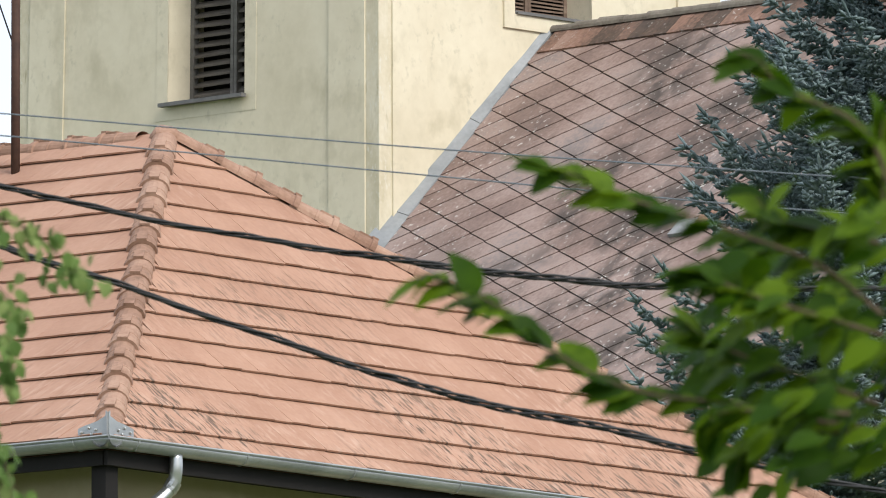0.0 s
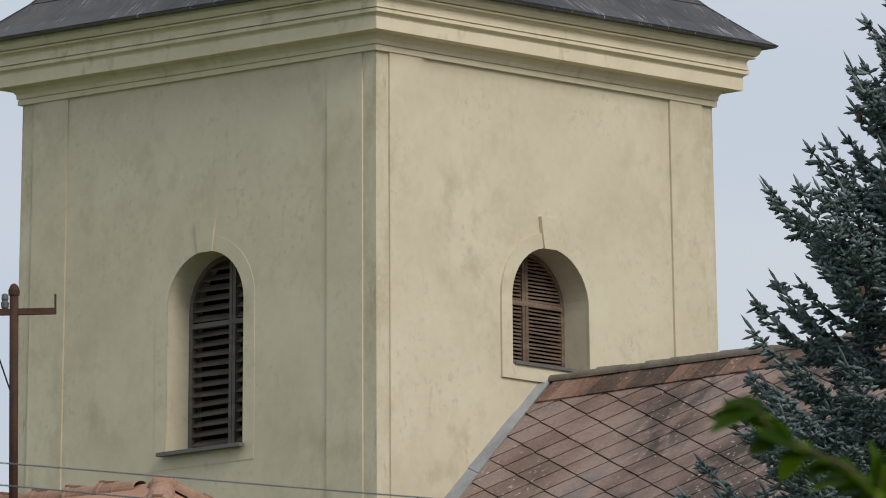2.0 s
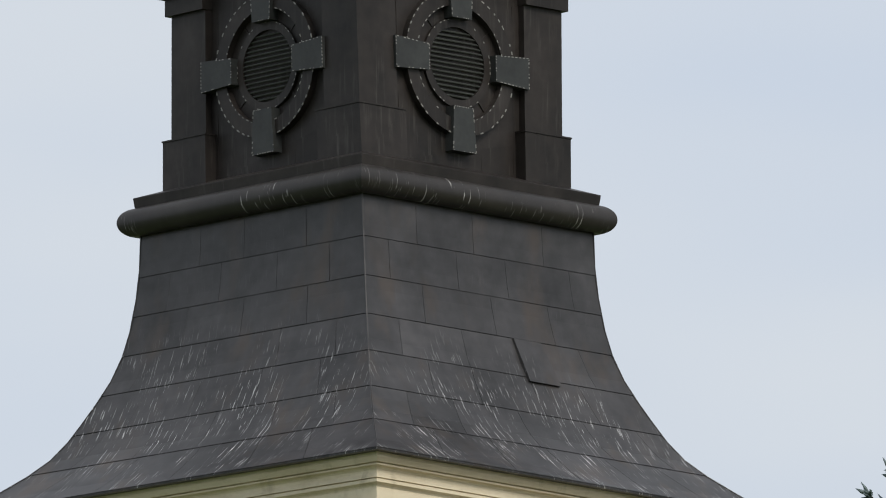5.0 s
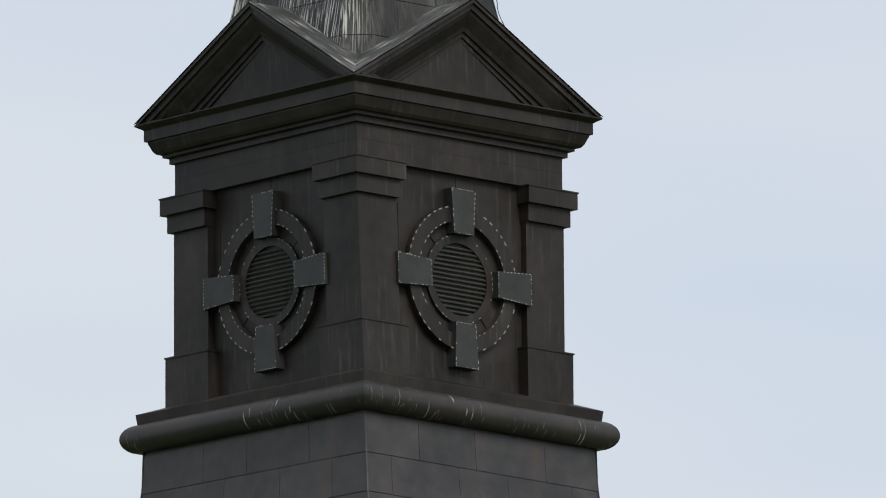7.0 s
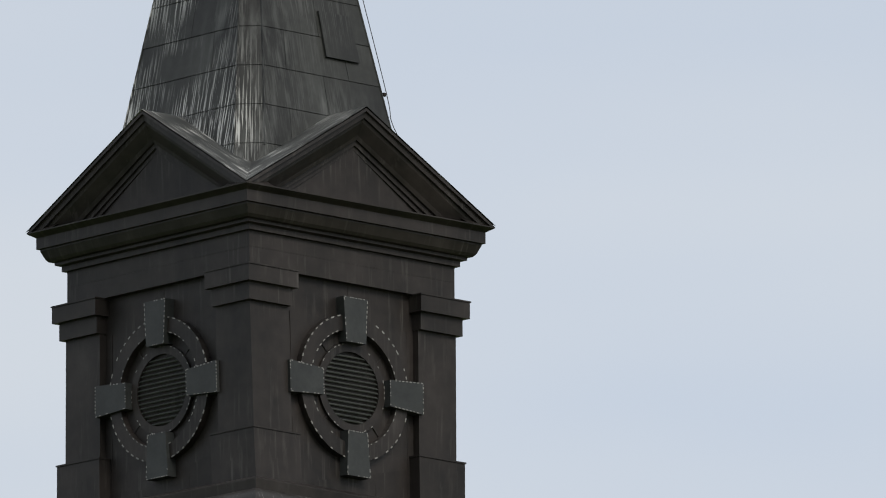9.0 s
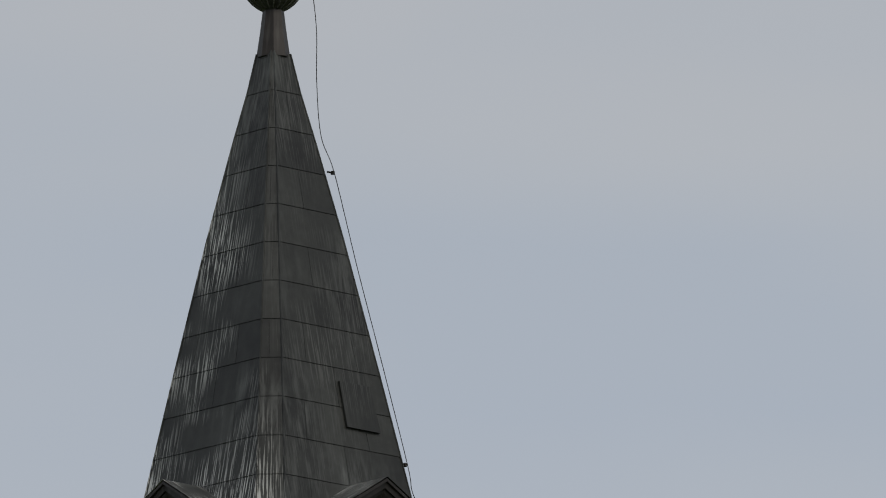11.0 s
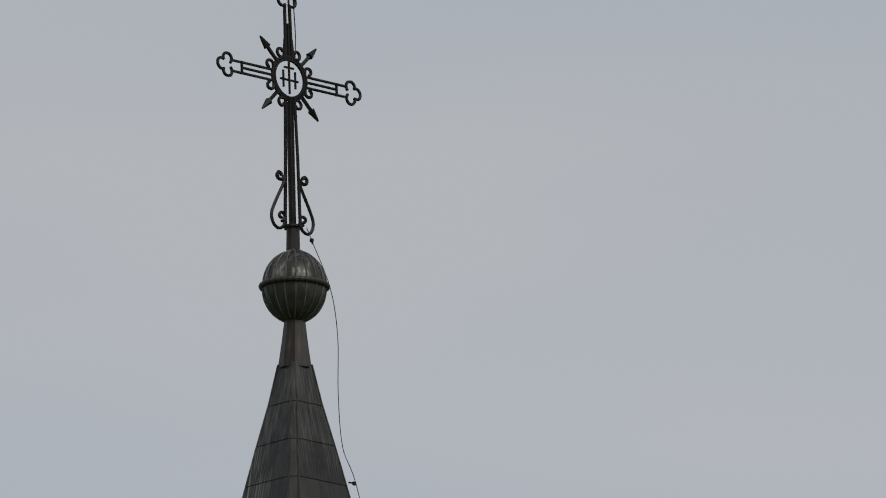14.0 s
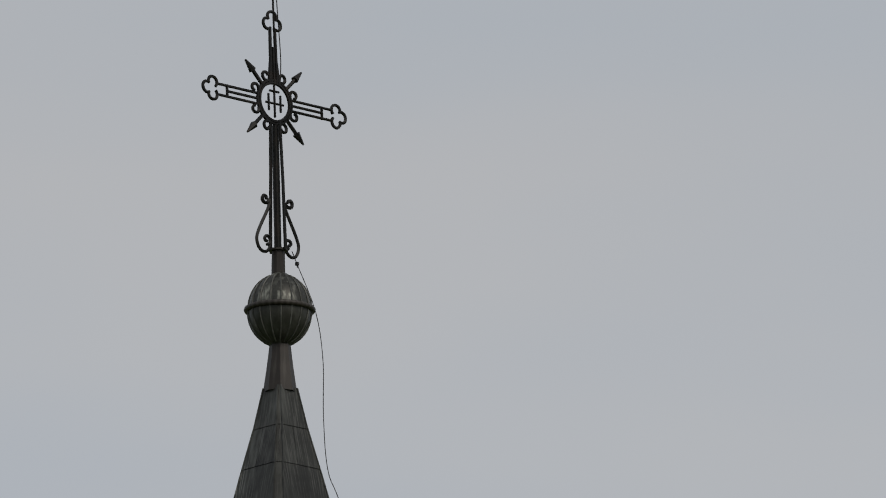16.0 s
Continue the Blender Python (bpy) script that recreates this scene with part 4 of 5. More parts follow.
bm = bmesh.new()
for s in (-1, 1):
    hexa(bm, [roof_pt(u, v, d, s) for d in (-0.12, 0.0) for u, v in ((0, 0), (16.4, 0), (16.4, 8.7), (0, 8.7))])
bmesh.ops.recalc_face_normals(bm, faces=bm.faces[:])
roof = part("roof", bm, SLATE_GAP, nave, "steep roof of pink-grey diamond slates")
bm = bmesh.new()
box(bm, -6.0, 6.0, NAVE_END + 0.3, -3.2, CHURCH_GROUND - 0.3, RIDGE_Z - 5.82)
slab(bm, [(-6.0, RIDGE_Z - 5.82), (6.0, RIDGE_Z - 5.82), (0, RIDGE_Z - 0.24)], lambda u, d, z: (u, d, z), NAVE_END + 0.3, NAVE_END + 0.7)
part("wall", bm, PLASTER, nave)
DV, DU, V0, U0, SAG = 0.4525, 0.741, 0.72, 0.48, 0.036

me_d = bpy.data.meshes.new("slate")
bm = bmesh.new()
g = 0.489
lo = [bm.verts.new(p) for p in ((0, -DV * g, 0.0), (DU * g, 0, 0.0), (0, DV * g, 0.0), (-DU * g, 0, 0.0))]
hi = [bm.verts.new(p) for p in ((0.0, -DV * g, 0.026), (DU * g, 0, 0.015), (0, DV * g, 0.005), (-DU * g, 0, 0.015))]
bm.faces.new(hi)
for i in range(4):
    bm.faces.new((lo[i], lo[(i + 1) % 4], hi[(i + 1) % 4], hi[i]))
bm.normal_update()
bm.to_mesh(me_d)
bm.free()


def slate_frame(u, v, s=-1):
    o = roof_pt(u, v, 0.004, s)
    x = Vector((0, -1, 0))
    y = Vector((-s * SC, 0, SS))
    z = x.cross(y)
    if z.z < 0:
        x, z = -x, -z
    return Matrix(((x.x, y.x, z.x, o.x), (x.y, y.y, z.y, o.y), (x.z, y.z, z.z, o.z), (0, 0, 0, 1)))


rng = random.Random(3)
SLATES, rest = [], bmesh.new()
for j in range(-1, 40):
    for i in range(0, 23):
        u = U0 + i * DU - (DU / 2 if j % 2 else 0)
        v = V0 + j * DV / 2 - SAG * u
        if v > 8.5 or u > 16.2 or v < 0.25:
            continue
        m = slate_frame(u, v) @ Matrix.Rotation(SAG + rng.gauss(0, 0.010), 4, "Z") @ Matrix.Rotation(rng.gauss(0, 0.006), 4, "X")
        if u < 9.0 and v < 5.6:
            SLATES.append(m)
        else:
            vs = [rest.verts.new(m @ p.co) for p in me_d.vertices]
            for f in me_d.polygons:
                rest.faces.new([vs[k] for k in f.vertices])
for j in range(-1, 40):
    for i in range(0, 23):
        u, v = U0 + i * DU - (DU / 2 if j % 2 else 0), V0 + j * DV / 2
        if v > 8.5 or u > 16.2:
            continue
        m = slate_frame(u, v, 1)
        vs = [rest.verts.new(m @ p.co) for p in me_d.vertices]
        for f in me_d.polygons:
            rest.faces.new([vs[k] for k in f.vertices])
part("slates_beyond", rest, SLATE_REST, roof, kind="stuff")
# top course of narrow plates below the ridge
for i in range(44):
    w = 0.21
    u = 0.1 + i * w
    bm = bmesh.new()
    d = rng.uniform(0.0, 0.006)
    low = 0.50 - 0.022 * u
    a, b = u + 0.003, u + w - 0.003
    hexa(bm, [roof_pt(p, q, 0.01) for p, q in ((a, low), (b, low), (b, 0.02), (a, 0.02))] + [roof_pt(p, q, e) for p, q, e in ((a, low, 0.04 + d), (b, low, 0.04 + d), (b, 0.02, 0.02), (a, 0.02, 0.02))])
    part("ridge_slate", bm, SLATE_TOP, roof)
for i in range(40):
    bm = bmesh.new()
    y0 = WALL_Y - 0.02 - i * 0.40
    n = 8
    rr = 0.085 + rng.uniform(-0.008, 0.018)
    ra, rb = [], []
    for k in range(n + 1):
        a = math.pi * (k / n) * 1.1 - 0.05 * math.pi
        ra.append(bm.verts.new((rr * math.cos(a), y0, RIDGE_Z - 0.01 + rr * math.sin(a))))
        rb.append(bm.verts.new(((rr - 0.012) * math.cos(a), y0 - 0.43, RIDGE_Z - 0.01 + (rr - 0.012) * math.sin(a))))
    for k in range(n):
        bm.faces.new((ra[k], ra[k + 1], rb[k + 1], rb[k]))
    bm.faces.new(ra[::-1])
    bm.faces.new(rb)
    part("ridge_tile", bm, RIDGE, roof)
for i in range(7):
    bm = bmesh.new()
    v0, v1 = 0.04 + i * 0.92, 0.04 + (i + 1) * 0.92 + 0.03
    up = 0.03 + 0.006 * (i % 2)
    w0, w1 = 0.04 + 0.045 * v0, 0.04 + 0.045 * v1
    hexa(bm, [roof_pt(a, b, 0.0) for a, b in ((-0.02, v1), (w1, v1), (w0, v0), (-0.02, v0))] + [roof_pt(a, b, e) for a, b, e in ((-0.02, v1, up + 0.12), (w1, v1, up), (w0, v0, up - 0.004), (-0.02, v0, up + 0.115))])
    part("flashing", bm, ZINC, nave, "grey zinc flashing against the tower")
bm = bmesh.new()
hexa(bm, [roof_pt(a, b, e) for e in (0.0, 0.07) for a, b in ((5.2, 4.9), (5.55, 4.9), (5.55, 4.62), (5.2, 4.62))])
rw = part("roof_hatch", bm, ZINC, nave, "small grey roof hatch with a wooden edge")
bm = bmesh.new()
hexa(bm, [roof_pt(a, b, e) for e in (0.05, 0.10) for a, b in ((5.56, 4.82), (5.85, 4.82), (5.85, 4.55), (5.56, 4.55))])
part("lid", bm, CAP, rw)

# ---- hipped house in front ----
HC = Vector((-49.85, -44.85, 11.87))
EU = Vector((0.997, 0.0715, 0)).normalized()
EV = Vector((-EU.y, EU.x, 0))
HM = Matrix(((EU.x, EV.x, 0, HC.x), (EU.y, EV.y, 0, HC.y), (0, 0, 1, HC.z), (0, 0, 0, 1)))
EAVE_W, INW, RISE, LONG = 9.45, 3.459, 3.054, 15.0
SLOPE_L = math.hypot(INW, RISE)
house = thing("house", (HC.x + 3, HC.y + 4, HOUSE_GROUND), "ochre house with a hipped salmon clay-tile roof", "house")
TILE_W = 0.213


def hip_pt(u, s, d):
    """Hip end: u along the eave, s up the slope, d proud."""
    return HM @ Vector((u, s * INW / SLOPE_L - d * RISE / SLOPE_L, s * RISE / SLOPE_L + d * INW / SLOPE_L))


SIDE_L = math.hypot(EAVE_W / 2, RISE)


def side_pt(v, s, d):
    """Long side: v along the eave away from the corner, s up the slope, d proud."""
    return HM @ Vector((s * EAVE_W / 2 / SIDE_L - d * RISE / SIDE_L, v, s * RISE / SIDE_L + d * EAVE_W / 2 / SIDE_L))


bm = bmesh.new()
pts = [(0, 0, 0), (EAVE_W, 0, 0), (EAVE_W, LONG, 0), (0, LONG, 0), (EAVE_W / 2, INW, RISE), (EAVE_W / 2, LONG - INW, RISE)]
for dz in (-0.012, -0.12):
    v = [bm.verts.new(HM @ Vector((x, y, z + dz))) for x, y, z in pts]
    for f in ((0, 1, 4), (1, 2, 5, 4), (2, 3, 5), (3, 0, 4, 5)):
        bm.faces.new([v[i] for i in (f if dz > -0.1 else f[::-1])])
hroof = part("roof", bm, TILE_UNDERSHADE, house, "hipped roof of salmon interlocking clay tiles")


def tile_solid(bm, fn, a0, a1, b0, b1, s0, s1, wave):
    """One tile between two cuts: its lower lip stands clear of the course below, its upper end lies under the next."""
    e = 0.034 + wave
    hexa(bm, [fn(a0, s0, e - 0.015), fn(a1, s0, e - 0.015), fn(b1, s1, 0.0), fn(b0, s1, 0.0), fn(a0, s0, e), fn(a1, s0, e), fn(b1, s1, 0.008), fn(b0, s1, 0.008)])


def lay_tiles(eave, inset, slope, step, first, both):
    """Cuts of all tiles of a roof side whose ends run in by inset over its slope; both: at either end."""
    out = []
    k = 0
    while first + k * step < slope:
        s0, s1 = max(first + k * step, -0.06), min(first + (k + 1) * step + 0.03, slope)
        rate = inset / slope
        for i in range(int(eave / TILE_W) + 2):
            a, b = (i - (0.5 if k % 2 else 0)) * TILE_W, (i + 1 - (0.5 if k % 2 else 0)) * TILE_W
            lo_, hi_ = rate * max(s0, 0), (eave - rate * max(s0, 0)) if both else eave
            a0, b0 = max(a, lo_), min(b, hi_)
            if b0 - a0 < 0.02:
                continue
            top = s1
            if b < rate * s1:
                top = b / rate
            if both and a > eave - rate * s1:
                top = min(top, (eave - a) / rate)
            a1, b1 = max(a, rate * top), min(b, eave - rate * top) if both else b
            if b1 - a1 < 0.002:
                c_ = (a1 + b1) / 2
                a1, b1 = c_ - 0.001, c_ + 0.001
            if top - s0 < 0.03:
                continue
            out.append((a0, b0, a1, b1, s0 + rng.uniform(-0.007, 0.007), top, rng.uniform(-0.003, 0.003)))
        k += 1
    return out


rng = random.Random(12)
TILES = lay_tiles(EAVE_W, EAVE_W / 2, SLOPE_L, 0.336, -0.206, True)
SIDE_TILES = bmesh.new()
for a0, b0, a1, b1, s0, s1, w in lay_tiles(LONG, INW, SIDE_L, 0.381, -0.068, True):
    tile_solid(SIDE_TILES, lambda v, s_, d: side_pt(v, s_, d), b0, a0, b1, a1, s0, s1, w)
part("side_tiles", SIDE_TILES, CLAY_SIDE, hroof, kind="stuff")
FAR_TILES = bmesh.new()
for a0, b0, a1, b1, s0, s1, w in lay_tiles(LONG, INW, SIDE_L, 0.381, -0.068, True):
    tile_solid(FAR_TILES, lambda v, s_, d: HM @ Vector((EAVE_W - s_ * EAVE_W / 2 / SIDE_L + d * RISE / SIDE_L, v, s_ * RISE / SIDE_L + d * EAVE_W / 2 / SIDE_L)), a0, b0, a1, b1, s0, s1, w)
part("far_side_tiles", FAR_TILES, CLAY_SIDE, hroof, kind="stuff")
BACK_TILES = bmesh.new()
for a0, b0, a1, b1, s0, s1, w in lay_tiles(EAVE_W, EAVE_W / 2, SLOPE_L, 0.336, -0.206, True):
    tile_solid(BACK_TILES, lambda u, s_, d: HM @ Vector((u, LONG - s_ * INW / SLOPE_L + d * RISE / SLOPE_L, s_ * RISE / SLOPE_L + d * INW / SLOPE_L)), b0, a0, b1, a1, s0, s1, w)
part("back_tiles", BACK_TILES, CLAY_REST, hroof, kind="stuff")


def cap_mesh(r=0.115, length=0.42):
    """A hip tile: tapered half round with a thick lip and a raised panel."""
    bm = bmesh.new()
    prof = [(0.0, r * 1.06), (0.045, r * 1.09), (0.055, r * 0.97), (0.17, r * 0.95), (0.175, r * 0.99), (0.195, r * 0.99), (0.20, r * 0.94), (length, r * 0.9)]
    n = 10
    rows_c = []
    for x, rr in prof:
        rows_c.append([bm.verts.new((x, rr * math.cos(math.pi * (k / n) * 1.06 - 0.03 * math.pi), rr * 0.86 * math.sin(math.pi * (k / n) * 1.06 - 0.03 * math.pi))) for k in range(n + 1)])
    for a, b in zip(rows_c, rows_c[1:]):
        for k in range(n):
            bm.faces.new((a[k], a[k + 1], b[k + 1], b[k]))
    bm.faces.new(rows_c[0][::-1])
    for x0, x1, hh in ((0.062, 0.165, 0.93), (0.0, 0.055, 1.05)):
        box(bm, x0, x1, -0.04, 0.04, r * hh * 0.86 - 0.006, r * hh * 0.86 + 0.013)
    me = bpy.data.meshes.new("ridge_tile")
    bmesh.ops.recalc_face_normals(bm, faces=bm.faces[:])
    bm.to_mesh(me)
    bm.free()
    return me


CAP_ME = cap_mesh()


def caps(p, q, spacing, lift, start=0.0):
    p, q = HM @ Vector(p), HM @ Vector(q)
    x = (q - p).normalized()
    y = Vector((0, 0, 1)).cross(x).normalized()
    z = x.cross(y)
    count = int(((q - p).length - start) / spacing)
    for i in range(count):
        o = p + x * (start + i * spacing) + z * (lift + rng.uniform(-0.008, 0.008))
        m = Matrix(((x.x, y.x, z.x, o.x), (x.y, y.y, z.y, o.y), (x.z, y.z, z.z, o.z), (0, 0, 0, 1))) @ Matrix.Rotation(radians(0.8), 4, "Y") @ Matrix.Rotation(rng.gauss(0, 0.02), 4, "Z")
        piece("ridge_tile", CAP_ME, CAP, hroof, m=m)


caps((0.05, 0.05, 0.02), (EAVE_W / 2, INW, RISE), 0.355, -0.03)
caps((EAVE_W - 0.05, 0.05, 0.02), (EAVE_W / 2, INW, RISE), 0.355, -0.02)
caps((EAVE_W / 2, LONG - INW, RISE), (EAVE_W / 2, INW, RISE), 0.355, -0.05)
bm = bmesh.new()
bmesh.ops.create_icosphere(bm, subdivisions=3, radius=0.115, matrix=HM @ Matrix.Translation((EAVE_W / 2, INW, RISE - 0.035)) @ Matrix.Diagonal((1.1, 1.1, 0.85, 1)))
for vtx in bm.verts:
    vtx.co += vtx.normal * 0.03 * noise.noise(vtx.co * 9)
part("apex_mortar", bm, CAP, hroof, "mortared hip apex")

# gutters, boards, walls
def gutter(name, fn, length):
    bm = bmesh.new()
    n, r = 9, 0.082
    secs = []
    for x in [length * i / 12 for i in range(13)]:
        sag = -0.012 * x / length
        o = [bm.verts.new(fn(x, -0.03 + r * math.cos(math.pi * (1 + k / n)), -0.03 + sag + r * math.sin(math.pi * (1 + k / n)))) for k in range(n + 1)]
        i_ = [bm.verts.new(fn(x, -0.03 + (r - 0.008) * math.cos(math.pi * (1 + k / n)), -0.03 + sag + (r - 0.008) * math.sin(math.pi * (1 + k / n)))) for k in range(n + 1)]
        secs.append((o, i_))
    for (a, c), (b, d) in zip(secs, secs[1:]):
        for k in range(n):
            bm.faces.new((a[k], a[k + 1], b[k + 1], b[k]))
            bm.faces.new((c[k + 1], c[k], d[k], d[k + 1]))
        bm.faces.new((a[0], b[0], d[0], c[0]))
    g_ob = part(name, bm, GUTTER, house, "grey galvanised half-round gutter", smooth=True)
    bm = bmesh.new()
    tube(bm, [fn(0, -0.112, -0.03), fn(length, -0.112, -0.042)], 0.011, 6)
    part("bead", bm, GUTTER, g_ob)
    for x in [1.27 * i + 0.35 for i in range(int(length / 1.27))]:
        bm = bmesh.new()
        tube(bm, [fn(x, -0.03 + (r + 0.004) * math.cos(math.pi * (1 + k / n)), -0.03 - 0.012 * x / length + (r + 0.002) * math.sin(math.pi * (1 + k / n))) for k in range(n + 1)], 0.006, 4)
        part("bracket", bm, GUTTER, g_ob)


gutter("gutter", lambda x, y, z: HM @ Vector((x - 0.11, y, z)), EAVE_W + 0.2)
gutter("gutter", lambda x, y, z: HM @ Vector((y, x - 0.11, z)), LONG + 0.2)
bm = bmesh.new()
for sgn in (0, 1):
    poly = [(-0.02, -0.03), (0.29, -0.03), (0.29, 0.05), (0.22, 0.07), (0.10, 0.095), (0.03, 0.125), (-0.02, 0.165)]
    slab(bm, poly, (lambda u, d, z: HM @ Vector((u - 0.05, -0.05 + d, z))) if sgn == 0 else (lambda u, d, z: HM @ Vector((-0.05 + d, u - 0.05, z))), -0.006, 0.006)
orn = part("corner_ornament", bm, GUTTER, house, "riveted zinc corner ornament on the gutter")
for i, (u, z) in enumerate(((0.06, 0.03), (0.13, 0.05), (0.20, 0.02), (0.10, 0.0))):
    for sgn in (0, 1):
        bm = bmesh.new()
        p = HM @ (Vector((u, -0.062, z)) if sgn == 0 else Vector((-0.062, u, z)))
        bmesh.ops.create_icosphere(bm, subdivisions=1, radius=0.014, matrix=Matrix.Translation(p))
        part("rivet", bm, CHROME, orn)
bm = bmesh.new()
box(bm, 0.05, EAVE_W - 0.05, 0.04, 0.075, -0.225, -0.09, HM)
part("fascia_board", bm, BOARD, house, "dark eaves board, near-black to include the shadow under the gutter")
bm = bmesh.new()
box(bm, 0.04, 0.075, 0.08, LONG - 0.05, -0.225, -0.09, HM)
part("fascia_board", bm, BOARD, house, "dark eaves board, near-black to include the shadow under the gutter")
# soffit in the same near-black, the overhang's shade coloured in
bm = bmesh.new()
box(bm, 0.08, EAVE_W - 0.08, 0.08, LONG - 0.08, -0.16, -0.125, HM)
part("soffit", bm, BOARD, house)
bm = bmesh.new()
box(bm, 0.10, 0.24, 0.10, 0.24, HOUSE_GROUND - HC.z - 0.3, -0.13, HM)
part("corner_post", bm, BOARD, house, "dark wooden corner post")
bm = bmesh.new()
box(bm, 0.5, EAVE_W - 0.5, 0.5, LONG - 0.5, HOUSE_GROUND - HC.z - 0.4, -0.14, HM)
part("wall", bm, WALL, house, "ochre rendered wall")
bm = bmesh.new()
line = smooth_line([HM @ Vector(p) for p in ((0.76, -0.03, -0.10), (0.76, -0.03, -0.20), (0.76, -0.01, -0.30), (0.70, 0.03, -0.40), (0.50, 0.10, -0.56), (0.36, 0.17, -0.68), (0.33, 0.2, -0.8), (0.33, 0.2, -3.6))], 4)
tube(bm, line, 0.052, 12)
dp = part("downpipe", bm, CHROME, house, "shiny galvanised downpipe with a corrugated elbow", smooth=True)
for i in range(6):
    bm = bmesh.new()
    c = line[8 + i // 2 * 1] .lerp(line[9 + i // 2], (i % 2) * 0.5)
    d = (line[9 + i // 2] - line[8 + i // 2]).normalized()
    a = d.orthogonal().normalized()
    b = d.cross(a)
    tube(bm, [c + 0.054 * (math.cos(2 * math.pi * k / 12) * a + math.sin(2 * math.pi * k / 12) * b) for k in range(13)], 0.008, 5)
    part("rib", bm, CHROME, dp)

# ---- service mast on the house roof ----
MB = Vector((-45.895, -39.905, 14.45))
mast = thing("service_mast", MB, "rust-brown steel service mast rising from the tile roof", "mast")
bm = bmesh.new()
tube(bm, [MB + Vector((0, 0, -0.2)), Vector((-45.885, -39.9, 16.5))], 0.037, 12)
part("pole", bm, RUST, mast, smooth=True)
bm = bmesh.new()
lathe(bm, [(0.045, 16.49), (0.047, 16.53), (0.03, 16.57), (0.012, 16.585)], (-45.885, -39.9), 10)
part("cap", bm, RUST, mast)
bm = bmesh.new()
a, b = Vector((-46.06, -39.73, 16.325)), Vector((-45.655, -40.135, 16.34))
d = (b - a).normalized()
sd = Vector((-d.y, d.x, 0)) * 0.022
hexa(bm, [a - sd, b - sd, b + sd, a + sd] + [p + Vector((0, 0, 0.05)) for p in (a - sd, b - sd, b + sd, a + sd)])
arm = part("crossarm", bm, RUST, mast)
for p in (a, b):
    bm = bmesh.new()
    tube(bm, [p - d * 0.0 + Vector((0, 0, 0.0)), p + Vector((0, 0, 0.16))], 0.009, 6)
    part("pin", bm, RUST, arm)
for t_ in (0.12, 0.3):
    p = a.lerp(b, t_)
    bm = bmesh.new()
    lathe(bm, [(0.012, p.z + 0.04), (0.03, p.z + 0.06), (0.034, p.z + 0.10), (0.022, p.z + 0.115), (0.03, p.z + 0.13), (0.026, p.z + 0.165), (0.01, p.z + 0.175)], p, 10)
    part("insulator", bm, SILL, arm, "grey porcelain insulator")
bm = bmesh.new()
tube(bm, smooth_line([a + Vector((0, 0, 0.12)), a + Vector((-0.04, 0.04, 0.2)), a + Vector((-0.09, 0.09, 0.02)), a + Vector((-0.06, 0.06, -0.16)), a + Vector((0.02, -0.02, -0.1)), MB + Vector((0, 0, 1.2))], 5), 0.007, 5)
part("lead_wire", bm, CABLE, mast, "black looped lead wire")
bm = bmesh.new()
lathe(bm, [(0.20, MB.z - 0.10), (0.12, MB.z - 0.02), (0.05, MB.z + 0.10), (0.045, MB.z + 0.12)], MB, 12)
part("collar", bm, BOARD, mast, "dark lead collar")

# ---- overhead lines ----
def twisted(name, supports, strands, r_bundle, r, label):
    base = smooth_line(supports, 14)
    t = thing(name, base[0], label, "cable")
    for k in range(strands):
        bm = bmesh.new()
        pts, dist = [], 0.0
        fine = []
        for a, b in zip(base, base[1:]):
            for j in range(3):
                fine.append(a.lerp(b, j / 3))
        for i, p in enumerate(fine[:-1]):
            d = (fine[i + 1] - p)
            dist += d.length
            d.normalize()
            s_ = d.cross(Vector((0, 0, 1))).normalized()
            u_ = s_.cross(d)
            ang = dist * 2 * math.pi / 0.55 + k * 2 * math.pi / strands
            wob = 1 + 0.5 * math.sin(dist * 2.1 + k)
            pts.append(p + r_bundle * wob * (math.cos(ang) * s_ + math.sin(ang) * u_))
        tube(bm, pts, r, 6)
        part("strand", bm, CABLE, t, smooth=True)


twisted("overhead_cable", [(-81.262, -74.258, 8.30), (-80.995, -74.521, 8.21), (-80.728, -74.784, 8.116), (-80.2, -75.316, 7.947), (-79.505, -76.035, 7.782), (-78.992, -76.581, 7.691), (-78.662, -76.939, 7.659), (-77.821, -77.878, 7.64), (-76.9, -78.9, 7.68)], 4, 0.0095, 0.0058, "black twisted bundle of overhead service cable")
twisted("overhead_cable", [(-84.0, -77.17, 7.58), (-83.548, -77.622, 7.34), (-83.217, -77.952, 7.187), (-82.727, -78.453, 6.939), (-82.244, -78.96, 6.714), (-81.767, -79.472, 6.559), (-81.452, -79.816, 6.439), (-81.036, -80.28, 6.302), (-80.5, -80.85, 6.14)], 4, 0.010, 0.0058, "black twisted bundle of overhead service cable")
for pts in (((-78.47, -71.38, 9.04), (-77.909, -71.947, 8.981), (-76.422, -73.472, 8.804), (-75.043, -74.98, 8.651), (-74.5, -75.6, 8.585)), ((-78.47, -71.38, 8.935), (-77.909, -71.947, 8.876), (-76.24, -73.666, 8.647), (-75.52, -74.449, 8.54), (-74.5, -75.6, 8.41))):
    t = thing("overhead_wire", pts[0], "thin blue-grey overhead wire", "wire")
    bm = bmesh.new()
    tube(bm, smooth_line(pts, 8), 0.0038, 5)
    part("wire", bm, WIRE, t)

